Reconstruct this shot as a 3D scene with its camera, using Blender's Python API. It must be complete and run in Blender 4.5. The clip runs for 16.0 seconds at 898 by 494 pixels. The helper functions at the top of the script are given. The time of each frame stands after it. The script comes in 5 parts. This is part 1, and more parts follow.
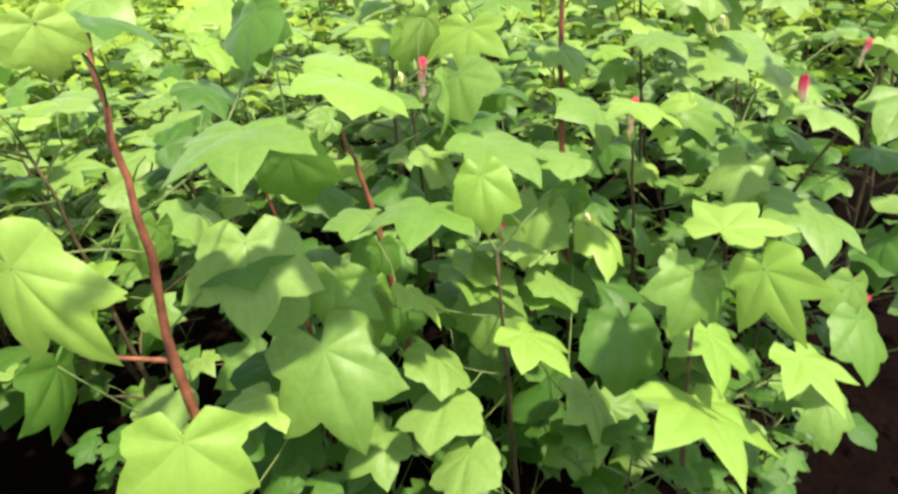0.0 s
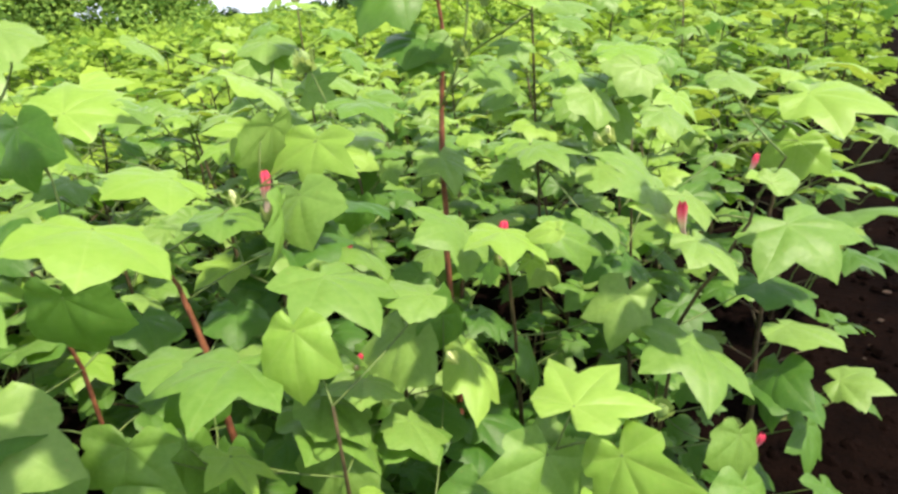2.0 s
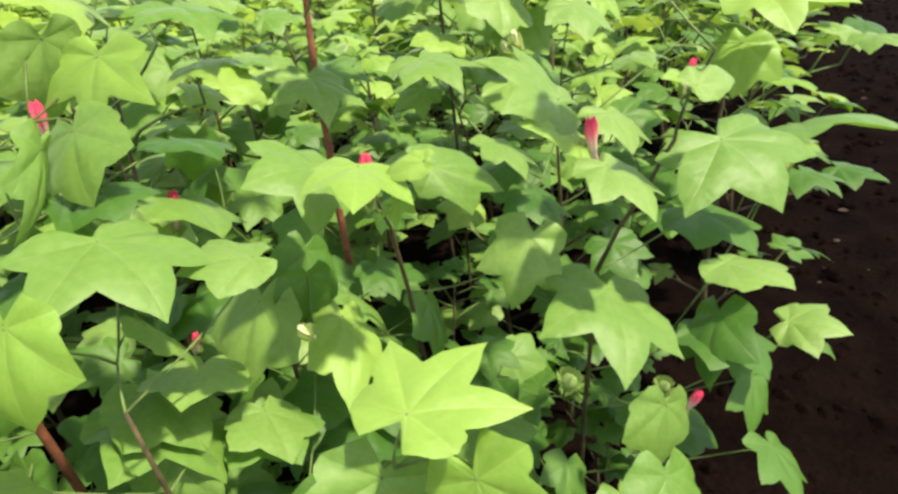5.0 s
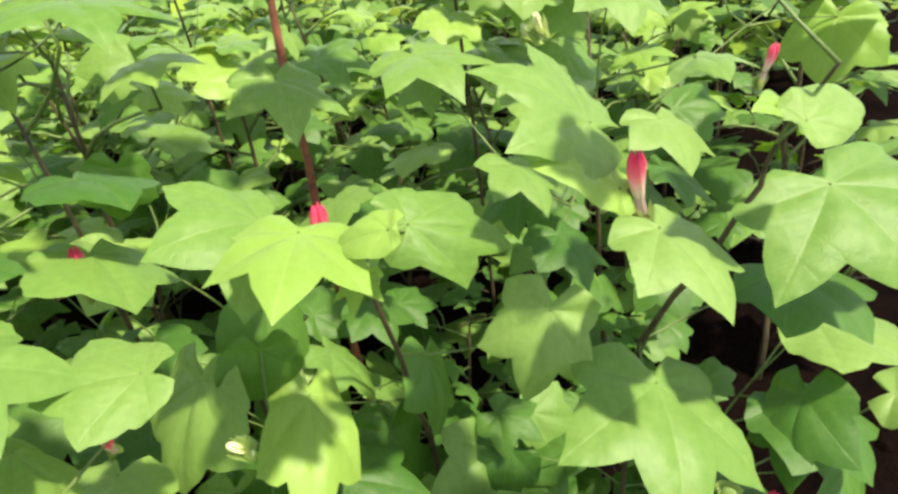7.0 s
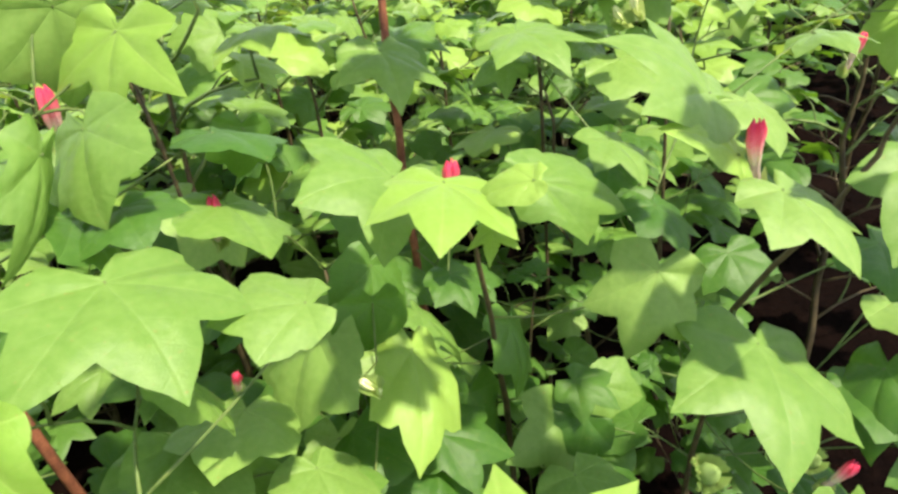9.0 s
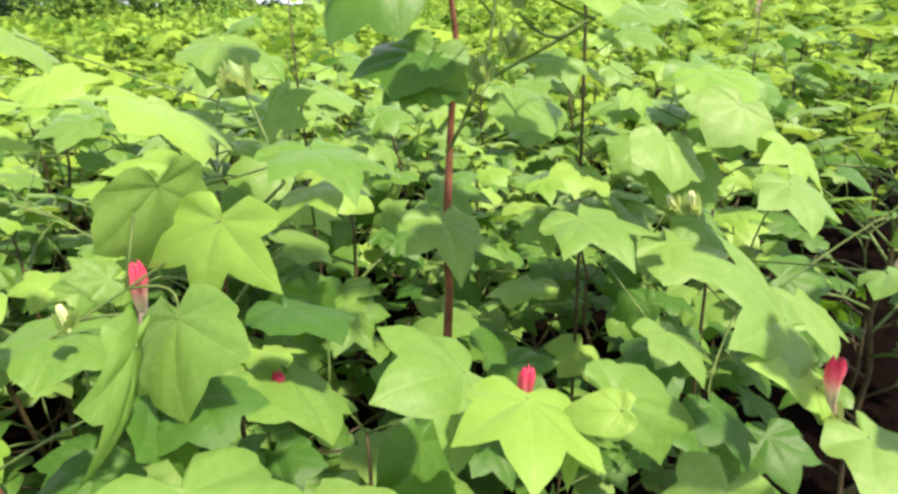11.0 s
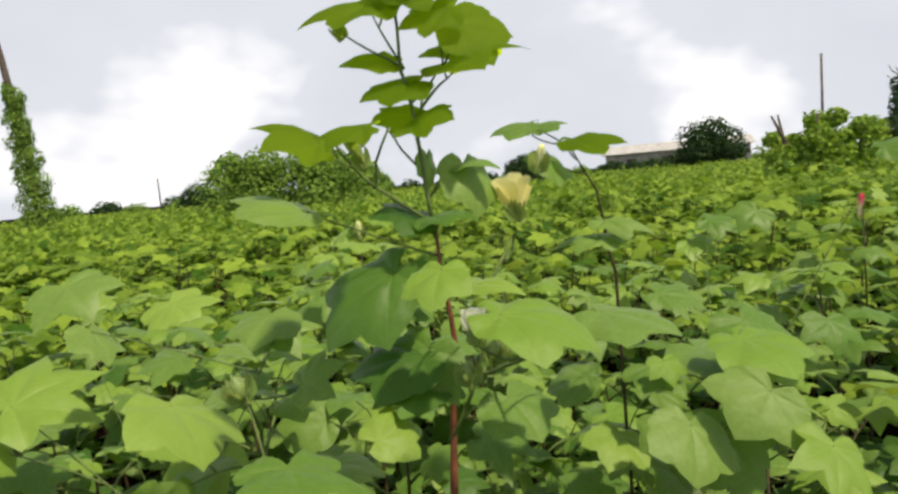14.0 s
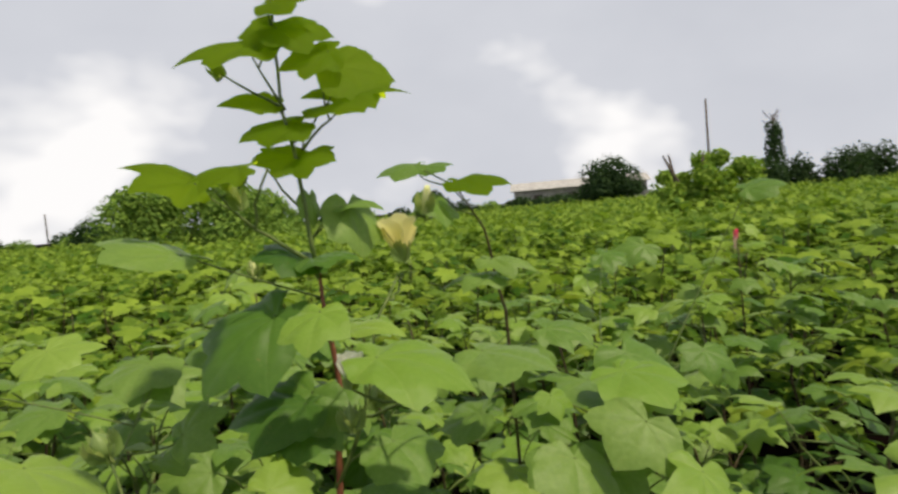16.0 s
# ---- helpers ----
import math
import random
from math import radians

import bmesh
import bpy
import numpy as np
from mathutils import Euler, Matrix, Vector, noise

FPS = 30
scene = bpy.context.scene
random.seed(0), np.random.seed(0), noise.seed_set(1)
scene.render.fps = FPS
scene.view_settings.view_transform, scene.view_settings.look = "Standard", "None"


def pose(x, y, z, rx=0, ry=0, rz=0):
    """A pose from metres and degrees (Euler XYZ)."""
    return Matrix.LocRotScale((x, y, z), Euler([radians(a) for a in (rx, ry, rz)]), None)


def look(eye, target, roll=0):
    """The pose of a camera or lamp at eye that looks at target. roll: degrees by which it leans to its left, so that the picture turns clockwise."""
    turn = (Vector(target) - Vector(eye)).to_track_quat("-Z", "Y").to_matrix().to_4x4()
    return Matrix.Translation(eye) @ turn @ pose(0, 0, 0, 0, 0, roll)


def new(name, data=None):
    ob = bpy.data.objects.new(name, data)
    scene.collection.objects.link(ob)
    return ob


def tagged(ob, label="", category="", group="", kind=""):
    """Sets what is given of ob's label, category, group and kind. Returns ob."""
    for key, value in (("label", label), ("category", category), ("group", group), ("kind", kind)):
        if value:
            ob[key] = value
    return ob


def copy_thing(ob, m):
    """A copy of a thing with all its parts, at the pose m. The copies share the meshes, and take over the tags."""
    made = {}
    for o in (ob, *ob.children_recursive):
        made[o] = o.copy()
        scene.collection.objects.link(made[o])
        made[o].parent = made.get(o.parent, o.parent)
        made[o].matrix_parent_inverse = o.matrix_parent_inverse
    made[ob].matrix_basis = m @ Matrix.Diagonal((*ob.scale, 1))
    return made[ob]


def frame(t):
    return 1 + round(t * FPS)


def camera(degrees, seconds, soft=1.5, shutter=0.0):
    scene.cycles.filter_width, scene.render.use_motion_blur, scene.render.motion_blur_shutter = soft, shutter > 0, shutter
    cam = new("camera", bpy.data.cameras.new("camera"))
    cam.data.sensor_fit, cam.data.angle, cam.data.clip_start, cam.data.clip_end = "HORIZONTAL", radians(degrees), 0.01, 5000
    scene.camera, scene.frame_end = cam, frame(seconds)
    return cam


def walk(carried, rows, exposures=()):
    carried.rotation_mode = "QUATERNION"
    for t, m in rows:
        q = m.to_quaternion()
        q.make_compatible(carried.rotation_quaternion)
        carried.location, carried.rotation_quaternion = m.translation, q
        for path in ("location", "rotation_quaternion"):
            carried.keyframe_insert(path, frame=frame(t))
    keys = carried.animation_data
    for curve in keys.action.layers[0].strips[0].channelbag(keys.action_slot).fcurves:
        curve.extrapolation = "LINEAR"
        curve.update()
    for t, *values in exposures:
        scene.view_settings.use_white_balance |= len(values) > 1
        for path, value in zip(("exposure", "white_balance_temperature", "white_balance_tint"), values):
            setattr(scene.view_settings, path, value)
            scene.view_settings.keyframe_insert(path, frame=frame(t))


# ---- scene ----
cam = camera(70.9, 16.0, soft=2.7, shutter=0.3)
PATH = [
    (0, (0.1590, 0.1065, 1.4000), (-0.2940, 2.7465, 0.0485), -7.9),
    (0.5, (0.1605, 0.1785, 1.4210), (-0.3300, 2.8830, 0.2180), -6.5),
    (1, (0.1650, 0.2175, 1.4300), (-0.1620, 2.9715, 0.2870), -5.8),
    (1.5, (0.2220, 0.2505, 1.4405), (0.0240, 3.0255, 0.3200), -4.1),
    (2, (0.3000, 0.3000, 1.4315), (0.1365, 3.0840, 0.3230), -4.7),
    (2.5, (0.3780, 0.3450, 1.4375), (0.0960, 3.1125, 0.3155), -5.3),
    (3, (0.4395, 0.3555, 1.4240), (0.2280, 3.1350, 0.3140), -5.3),
    (3.5, (0.4635, 0.3690, 1.4090), (0.3435, 3.1305, 0.2435), -5.1),
    (3.7, (0.4680, 0.3825, 1.3985), (0.4455, 3.1245, 0.1835), -5.0),
    (5.8, (0.3975, 0.6195, 1.3235), (0.3150, 3.2700, -0.0820), -9.1),
    (6, (0.3885, 0.6495, 1.3325), (0.3165, 3.3045, -0.0610), -10.1),
    (6.5, (0.3990, 0.7020, 1.3280), (0.2745, 3.3510, -0.0775), -9.6),
    (7, (0.5010, 0.7650, 1.3265), (0.2460, 3.3375, -0.1975), -9.1),
    (7.5, (0.5205, 0.7815, 1.2980), (0.2310, 3.3240, -0.2680), -9.0),
    (8, (0.4980, 0.7500, 1.3025), (0.1695, 3.2670, -0.2965), -10.0),
    (8.2, (0.4800, 0.7395, 1.3085), (0.1590, 3.2700, -0.2710), -9.5),
    (10.3, (0.3090, 0.6780, 1.3730), (0.0600, 3.3210, -0.0250), -4.2),
    (10.5, (0.3180, 0.7065, 1.3895), (0.1215, 3.3840, 0.0515), -3.5),
    (11, (0.3180, 0.7425, 1.4225), (0.0285, 3.5160, 0.3185), -2.2),
    (11.5, (0.3690, 0.7605, 1.4540), (-0.0900, 3.5580, 0.4610), -3.9),
    (12, (0.4350, 0.7755, 1.4870), (-0.1620, 3.6105, 0.6785), -3.0),
    (12.5, (0.5025, 0.7785, 1.5035), (-0.1785, 3.6090, 0.7415), -3.4),
    (12.8, (0.5235, 0.7755, 1.5170), (-0.3180, 3.6000, 0.9210), -4.4),
    (13, (0.5145, 0.7755, 1.5425), (-0.3930, 3.5805, 0.9590), -4.1),
    (13.5, (0.5085, 0.7875, 1.5665), (-0.4110, 3.6060, 1.0820), -3.8),
    (14, (0.5085, 0.8025, 1.5905), (-0.3675, 3.6555, 1.2750), -5.0),
    (14.5, (0.5205, 0.7980, 1.6085), (-0.2535, 3.6900, 1.4240), -4.6),
    (15, (0.5295, 0.7875, 1.6145), (-0.2520, 3.6825, 1.5335), -5.0),
    (15.5, (0.5430, 0.7965, 1.6070), (-0.1515, 3.7140, 1.5065), -5.0),
    (16, (0.5490, 0.8100, 1.5950), (0.0855, 3.7680, 1.4090), -5.0),
]
EXPOSURES = [(0, 0.76, 6500, 10), (1.5, 0.65, 6500, 10), (3.7, 0.50, 6600, 10), (5.8, 0.66, 6500, 10), (8.2, 0.70, 6500, 10), (10.5, 0.85, 6500, 10), (11.1, 0.60, 6550, 10), (11.6, 0.47, 6600, 10), (12.0, 0.12, 6750, 10), (12.5, -0.04, 6850, 10), (13.5, -0.40, 7000, 10), (14.6, -0.55, 7050, 10), (16, -0.75, 7050, 10)]
walk(cam, [(t, look(eye, target, roll)) for t, eye, target, roll in PATH], EXPOSURES)

# ---- world and sun ----
SUN_EL, SUN_AZ = 63.0, 242.0   # degrees; azimuth from +y towards -x
world = bpy.data.worlds.new("sky_world")
scene.world = world
world.use_nodes = True


def wire(tree, a, out, b, inp):
    tree.links.new(a.outputs[out], b.inputs[inp])


def build_sky():
    t = world.node_tree
    t.nodes.clear()
    N = t.nodes.new
    out, bg = N("ShaderNodeOutputWorld"), N("ShaderNodeBackground")
    sky, mix = N("ShaderNodeTexSky"), N("ShaderNodeMix")
    sky.sky_type, sky.sun_disc = "NISHITA", False
    sky.sun_elevation, sky.sun_rotation = radians(SUN_EL), radians(-SUN_AZ)
    sky.air_density, sky.dust_density = 1.0, 2.0
    co, mp = N("ShaderNodeTexCoord"), N("ShaderNodeMapping")
    mp.inputs["Scale"].default_value = (1.0, 1.0, 1.7)
    mp.inputs["Rotation"].default_value = (0, 0, radians(-19))
    big, small = N("ShaderNodeTexNoise"), N("ShaderNodeTexNoise")
    big.inputs["Scale"].default_value, big.inputs["Detail"].default_value = 2.3, 6.0
    small.inputs["Scale"].default_value, small.inputs["Detail"].default_value = 2.6, 4.0
    wire(t, co, "Generated", mp, "Vector")
    wire(t, mp, "Vector", big, "Vector")
    wire(t, mp, "Vector", small, "Vector")
    cover, tone = N("ShaderNodeValToRGB"), N("ShaderNodeValToRGB")
    cover.color_ramp.elements[0].position, cover.color_ramp.elements[1].position = 0.40, 0.58
    e = tone.color_ramp.elements
    e[0].position, e[0].color = 0.34, (7.7, 8.3, 9.7, 1)
    e[1].position, e[1].color = 0.64, (12.8, 13.2, 14.1, 1)
    mid = tone.color_ramp.elements.new(0.53)
    mid.color = (8.3, 8.9, 10.3, 1)
    height = N("ShaderNodeSeparateXYZ")
    wire(t, co, "Generated", height, "Vector")
    thick = maths(t, "ADD", big.outputs["Fac"], maths(t, "MULTIPLY", maths(t, "SUBTRACT", 0.48, height.outputs["Z"]), 0.95))
    t.links.new(thick, cover.inputs["Fac"])
    wire(t, small, "Fac", tone, "Fac")
    mix.data_type = "RGBA"
    wire(t, cover, "Color", mix, "Factor")
    wire(t, sky, "Color", mix, "A")
    wire(t, tone, "Color", mix, "B")
    wire(t, mix, "Result", bg, "Color")
    bg.inputs["Strength"].default_value = 0.125
    wire(t, bg, "Background", out, "Surface")


sun_data = bpy.data.lights.new("sun", "SUN")
sun_data.energy, sun_data.angle, sun_data.color = 5.6, radians(2.5), (1.0, 0.91, 0.72)
sun = new("sun", sun_data)
sun.rotation_euler = Euler((radians(90 - SUN_EL), 0, radians(180 + SUN_AZ)))


# ---- materials ----
def shader(name):
    m = bpy.data.materials.new(name)
    m.use_nodes = True
    t = m.node_tree
    return m, t, t.nodes["Principled BSDF"], t.nodes["Material Output"]


def ramp(t, stops):
    r = t.nodes.new("ShaderNodeValToRGB")
    e = r.color_ramp.elements
    while len(e) < len(stops):
        e.new(0.5)
    for el, (p, c) in zip(e, stops):
        el.position, el.color = p, (*c, 1)
    return r


def maths(t, op, a, b=None, clamp=False):
    n = t.nodes.new("ShaderNodeMath")
    n.operation, n.use_clamp = op, clamp
    for i, v in enumerate((a, b)):
        if v is None:
            continue
        if isinstance(v, (int, float)):
            n.inputs[i].default_value = v
        else:
            t.links.new(v, n.inputs[i])
    return n.outputs[0]


def blend(t, fac, a, b, kind="MIX"):
    n = t.nodes.new("ShaderNodeMix")
    n.data_type, n.blend_type = "RGBA", kind
    for key, v in (("Factor", fac), ("A", a), ("B", b)):
        if isinstance(v, (int, float)):
            n.inputs[key].default_value = v
        elif isinstance(v, tuple):
            n.inputs[key].default_value = (*v, 1)
        else:
            t.links.new(v, n.inputs[key])
    return n.outputs["Result"]


def leaf_material(name, dark, fresh, vein, glow, by_island=False, veins=True, gloss=0.40, through_part=0.26, sheen=0.30):
    """A leaf: two greens that vary from leaf to leaf, pale veins, a bumpy blade and light that passes through."""
    m, t, bsdf, out = shader(name)
    N = t.nodes.new
    if by_island:
        rnd = N("ShaderNodeNewGeometry").outputs["Random Per Island"]
    else:
        rnd = N("ShaderNodeObjectInfo").outputs["Random"]
    co = N("ShaderNodeTexCoord")
    patch, grain = N("ShaderNodeTexNoise"), N("ShaderNodeTexNoise")
    patch.inputs["Scale"].default_value, patch.inputs["Detail"].default_value = 14.0, 3.0
    grain.inputs["Scale"].default_value, grain.inputs["Detail"].default_value = 90.0, 4.0
    for n in (patch, grain):
        wire(t, co, "Object", n, "Vector")
    spread, start = (0.95, 0.55) if by_island else (0.70, 0.30)
    f = maths(t, "ADD", maths(t, "MULTIPLY", rnd, spread), maths(t, "MULTIPLY", maths(t, "SUBTRACT", patch.outputs["Fac"], start), 0.8), True)
    col = blend(t, f, dark, fresh)
    col = blend(t, maths(t, "MULTIPLY", grain.outputs["Fac"], 0.25), col, tuple(0.6 * c for c in dark))
    height = grain.outputs["Fac"]
    if veins:
        uv = N("ShaderNodeSeparateXYZ")
        wire(t, co, "UV", uv, "Vector")
        x, y = maths(t, "SUBTRACT", uv.outputs["X"], 0.5), maths(t, "SUBTRACT", uv.outputs["Y"], 0.3)
        r = maths(t, "SQRT", maths(t, "ADD", maths(t, "MULTIPLY", x, x), maths(t, "MULTIPLY", y, y)))
        ang = maths(t, "ABSOLUTE", maths(t, "ARCTAN2", x, y))
        fold = maths(t, "PINGPONG", ang, radians(24.5))
        d = maths(t, "MULTIPLY", r, maths(t, "SINE", fold))
        main = maths(t, "SUBTRACT", 1.0, maths(t, "DIVIDE", d, 0.008), True)
        side = maths(t, "PINGPONG", maths(t, "SUBTRACT", r, maths(t, "MULTIPLY", d, 0.9)), 0.045)
        side = maths(t, "SUBTRACT", 1.0, maths(t, "DIVIDE", side, 0.006), True)
        lines = maths(t, "MAXIMUM", main, maths(t, "MULTIPLY", side, 0.4))
        col = blend(t, maths(t, "MULTIPLY", lines, 0.10), col, vein)
        height = maths(t, "SUBTRACT", maths(t, "MULTIPLY", grain.outputs["Fac"], 0.35), maths(t, "MULTIPLY", lines, 0.22))
        spots = N("ShaderNodeTexNoise")
        spots.inputs["Scale"].default_value, spots.inputs["Detail"].default_value = 34.0, 1.0
        wire(t, co, "Object", spots, "Vector")
        worn = maths(t, "MULTIPLY", maths(t, "SUBTRACT", spots.outputs["Fac"], 0.70, True), 5.0, True)
        col = blend(t, worn, col, (0.30, 0.22, 0.07))
    wave = N("ShaderNodeTexNoise")
    wave.inputs["Scale"].default_value, wave.inputs["Detail"].default_value = 5.0, 2.0
    wire(t, co, "Object", wave, "Vector")
    height = maths(t, "ADD", height, maths(t, "MULTIPLY", wave.outputs["Fac"], 1.6))
    bump = N("ShaderNodeBump")
    bump.inputs["Strength"].default_value, bump.inputs["Distance"].default_value = 0.35, 0.004
    t.links.new(height, bump.inputs["Height"])
    t.links.new(col, bsdf.inputs["Base Color"])
    wire(t, bump, "Normal", bsdf, "Normal")
    bsdf.inputs["Roughness"].default_value = gloss
    bsdf.inputs["Specular IOR Level"].default_value = sheen
    tr, mix = N("ShaderNodeBsdfTranslucent"), N("ShaderNodeMixShader")
    t.links.new(blend(t, 0.7, col, glow), tr.inputs["Color"])
    mix.inputs["Fac"].default_value = through_part
    wire(t, bsdf, "BSDF", mix, 1)
    wire(t, tr, "BSDF", mix, 2)
    wire(t, mix, "Shader", out, "Surface")
    return m


def plain_material(name, low, high, scale, rough=0.7, bump=0.3, depth=0.003, sheen=0.3):
    """A surface of two tones at two scales, with relief."""
    m, t, bsdf, out = shader(name)
    co, a, b = t.nodes.new("ShaderNodeTexCoord"), t.nodes.new("ShaderNodeTexNoise"), t.nodes.new("ShaderNodeTexNoise")
    a.inputs["Scale"].default_value, a.inputs["Detail"].default_value = scale, 6.0
    b.inputs["Scale"].default_value, b.inputs["Detail"].default_value = scale * 9, 5.0
    for n in (a, b):
        wire(t, co, "Object", n, "Vector")
    f = maths(t, "ADD", maths(t, "MULTIPLY", a.outputs["Fac"], 0.65), maths(t, "MULTIPLY", b.outputs["Fac"], 0.35))
    r = ramp(t, [(0.36, low), (0.64, high)])
    t.links.new(f, r.inputs["Fac"])
    wire(t, r, "Color", bsdf, "Base Color")
    bp = t.nodes.new("ShaderNodeBump")
    bp.inputs["Strength"].default_value, bp.inputs["Distance"].default_value = bump, depth
    t.links.new(f, bp.inputs["Height"])
    wire(t, bp, "Normal", bsdf, "Normal")
    bsdf.inputs["Roughness"].default_value, bsdf.inputs["Specular IOR Level"].default_value = rough, sheen
    return m


def wilted_material():
    """A spent petal: crimson-pink towards its tip, pale flesh and cream at its foot, with streaks along it."""
    m, t, bsdf, out = shader("petal_wilted")
    N = t.nodes.new
    co, uv, streak = N("ShaderNodeTexCoord"), N("ShaderNodeSeparateXYZ"), N("ShaderNodeTexNoise")
    mp = N("ShaderNodeMapping")
    mp.inputs["Scale"].default_value = (16.0, 16.0, 2.5)
    wire(t, co, "UV", uv, "Vector")
    wire(t, co, "Object", mp, "Vector")
    wire(t, mp, "Vector", streak, "Vector")
    f = maths(t, "ADD", uv.outputs["Y"], maths(t, "MULTIPLY", maths(t, "SUBTRACT", streak.outputs["Fac"], 0.5), 0.7))
    r = ramp(t, [(0.14, (0.92, 0.84, 0.58)), (0.34, (0.94, 0.64, 0.54)), (0.58, (0.92, 0.26, 0.32)), (0.95, (0.80, 0.06, 0.16))])
    t.links.new(f, r.inputs["Fac"])
    wire(t, r, "Color", bsdf, "Base Color")
    bsdf.inputs["Roughness"].default_value = 0.6
    tr, mix = N("ShaderNodeBsdfTranslucent"), N("ShaderNodeMixShader")
    wire(t, r, "Color", tr, "Color")
    mix.inputs["Fac"].default_value = 0.45
    wire(t, bsdf, "BSDF", mix, 1)
    wire(t, tr, "BSDF", mix, 2)
    wire(t, mix, "Shader", out, "Surface")
    return m


build_sky()
LEAF_OLD = leaf_material("leaf_mature", (0.090, 0.202, 0.026), (0.240, 0.362, 0.088), (0.36, 0.48, 0.16), (0.34, 0.58, 0.04))
LEAF_NEW = leaf_material("leaf_young", (0.165, 0.310, 0.036), (0.290, 0.430, 0.085), (0.55, 0.62, 0.22), (0.56, 0.72, 0.07))
# mature green darkened: the shade inside the plants, put into the colour
LEAF_SHADE = leaf_material("leaf_shade", (0.036, 0.108, 0.013), (0.112, 0.225, 0.038), (0.26, 0.40, 0.12), (0.24, 0.50, 0.02), through_part=0.28)
LEAF_THIN = leaf_material("leaf_thin", (0.125, 0.225, 0.012), (0.230, 0.340, 0.030), (0.34, 0.48, 0.10), (0.66, 0.84, 0.02), gloss=0.55, through_part=0.72, sheen=0.15)
LEAF_MID = leaf_material("leaf_crown", (0.042, 0.116, 0.011), (0.335, 0.475, 0.060), (0.33, 0.48, 0.16), (0.37, 0.61, 0.05), by_island=True, veins=False, gloss=0.60, sheen=0.14)
LEAF_TREE = leaf_material("leaf_tree", (0.014, 0.040, 0.014), (0.048, 0.100, 0.024), (0.1, 0.2, 0.1), (0.10, 0.22, 0.03), by_island=True, veins=False, gloss=0.7, through_part=0.15, sheen=0.2)
LEAF_CREEPER = leaf_material("leaf_creeper", (0.100, 0.220, 0.028), (0.440, 0.580, 0.095), (0.1, 0.2, 0.1), (0.40, 0.62, 0.05), by_island=True, veins=False, gloss=0.7, through_part=0.35, sheen=0.2)
LEAF_VINE = leaf_material("leaf_vine", (0.075, 0.170, 0.030), (0.350, 0.520, 0.085), (0.1, 0.2, 0.1), (0.22, 0.40, 0.05), by_island=True, veins=False, gloss=0.75, through_part=0.25, sheen=0.2)
STEM_RED = plain_material("stem_red_bark", (0.095, 0.032, 0.020), (0.300, 0.110, 0.058), 40, 0.55, 0.3, 0.002)
STEM_DULL = plain_material("stem_dull_bark", (0.038, 0.030, 0.016), (0.110, 0.082, 0.036), 40, 0.6, 0.3, 0.002)
STEM_GREEN = plain_material("stem_green", (0.070, 0.125, 0.030), (0.165, 0.215, 0.060), 50, 0.5, 0.2, 0.001)
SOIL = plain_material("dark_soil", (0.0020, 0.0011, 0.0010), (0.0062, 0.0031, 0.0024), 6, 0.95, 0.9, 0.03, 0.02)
PETAL_WILTED = wilted_material()
PETAL_PALE = leaf_material("petal_pale", (0.72, 0.55, 0.50), (0.85, 0.70, 0.55), (0.85, 0.70, 0.55), (0.85, 0.70, 0.55), veins=False, gloss=0.6, through_part=0.4, sheen=0.2)
PETAL_CREAM = leaf_material("petal_cream", (0.93, 0.85, 0.30), (0.95, 0.92, 0.58), (0.95, 0.92, 0.58), (0.95, 0.92, 0.50), veins=False, gloss=0.6, through_part=0.6, sheen=0.2)
PETAL_WHITE = leaf_material("petal_white", (0.90, 0.90, 0.74), (0.93, 0.93, 0.86), (0.93, 0.93, 0.86), (0.93, 0.93, 0.82), veins=False, gloss=0.6, through_part=0.6, sheen=0.2)
PETAL_BUD = plain_material("petal_bud", (0.62, 0.68, 0.26), (0.78, 0.80, 0.46), 30, 0.5, 0.3, 0.002)
BRACT = leaf_material("bract_green", (0.210, 0.350, 0.080), (0.400, 0.540, 0.170), (0.44, 0.52, 0.19), (0.55, 0.62, 0.20), veins=False, gloss=0.5, through_part=0.5)
BOLL = plain_material("boll_green", (0.130, 0.220, 0.060), (0.260, 0.340, 0.110), 60, 0.4, 0.2, 0.001)
WOOD = plain_material("weathered_wood", (0.050, 0.040, 0.032), (0.150, 0.120, 0.095), 8, 0.85, 0.5, 0.01)
METAL = plain_material("dull_metal", (0.200, 0.190, 0.185), (0.330, 0.320, 0.310), 4, 0.5, 0.1, 0.005)
PLASTER = plain_material("pale_plaster", (0.300, 0.270, 0.245), (0.620, 0.580, 0.540), 2, 0.9, 0.3, 0.01)
ROOF = plain_material("pale_roof_sheet", (0.380, 0.370, 0.365), (0.620, 0.610, 0.600), 2, 0.6, 0.3, 0.01)


# ---- mesh helpers ----
def mesh(name, verts, faces, mats, slots=None, uvs=None, smooth=True):
    me = bpy.data.meshes.new(name)
    me.from_pydata([tuple(v) for v in verts], [], faces)
    for m in mats:
        me.materials.append(m)
    if slots is not None:
        me.polygons.foreach_set("material_index", slots)
    if uvs is not None:
        layer = me.uv_layers.new(name="uv")
        idx = np.empty(len(me.loops), dtype=np.int32)
        me.loops.foreach_get("vertex_index", idx)
        layer.data.foreach_set("uv", np.asarray(uvs, dtype=np.float32)[idx].ravel())
    if smooth:
        me.polygons.foreach_set("use_smooth", [True] * len(me.polygons))
    me.update()
    return me


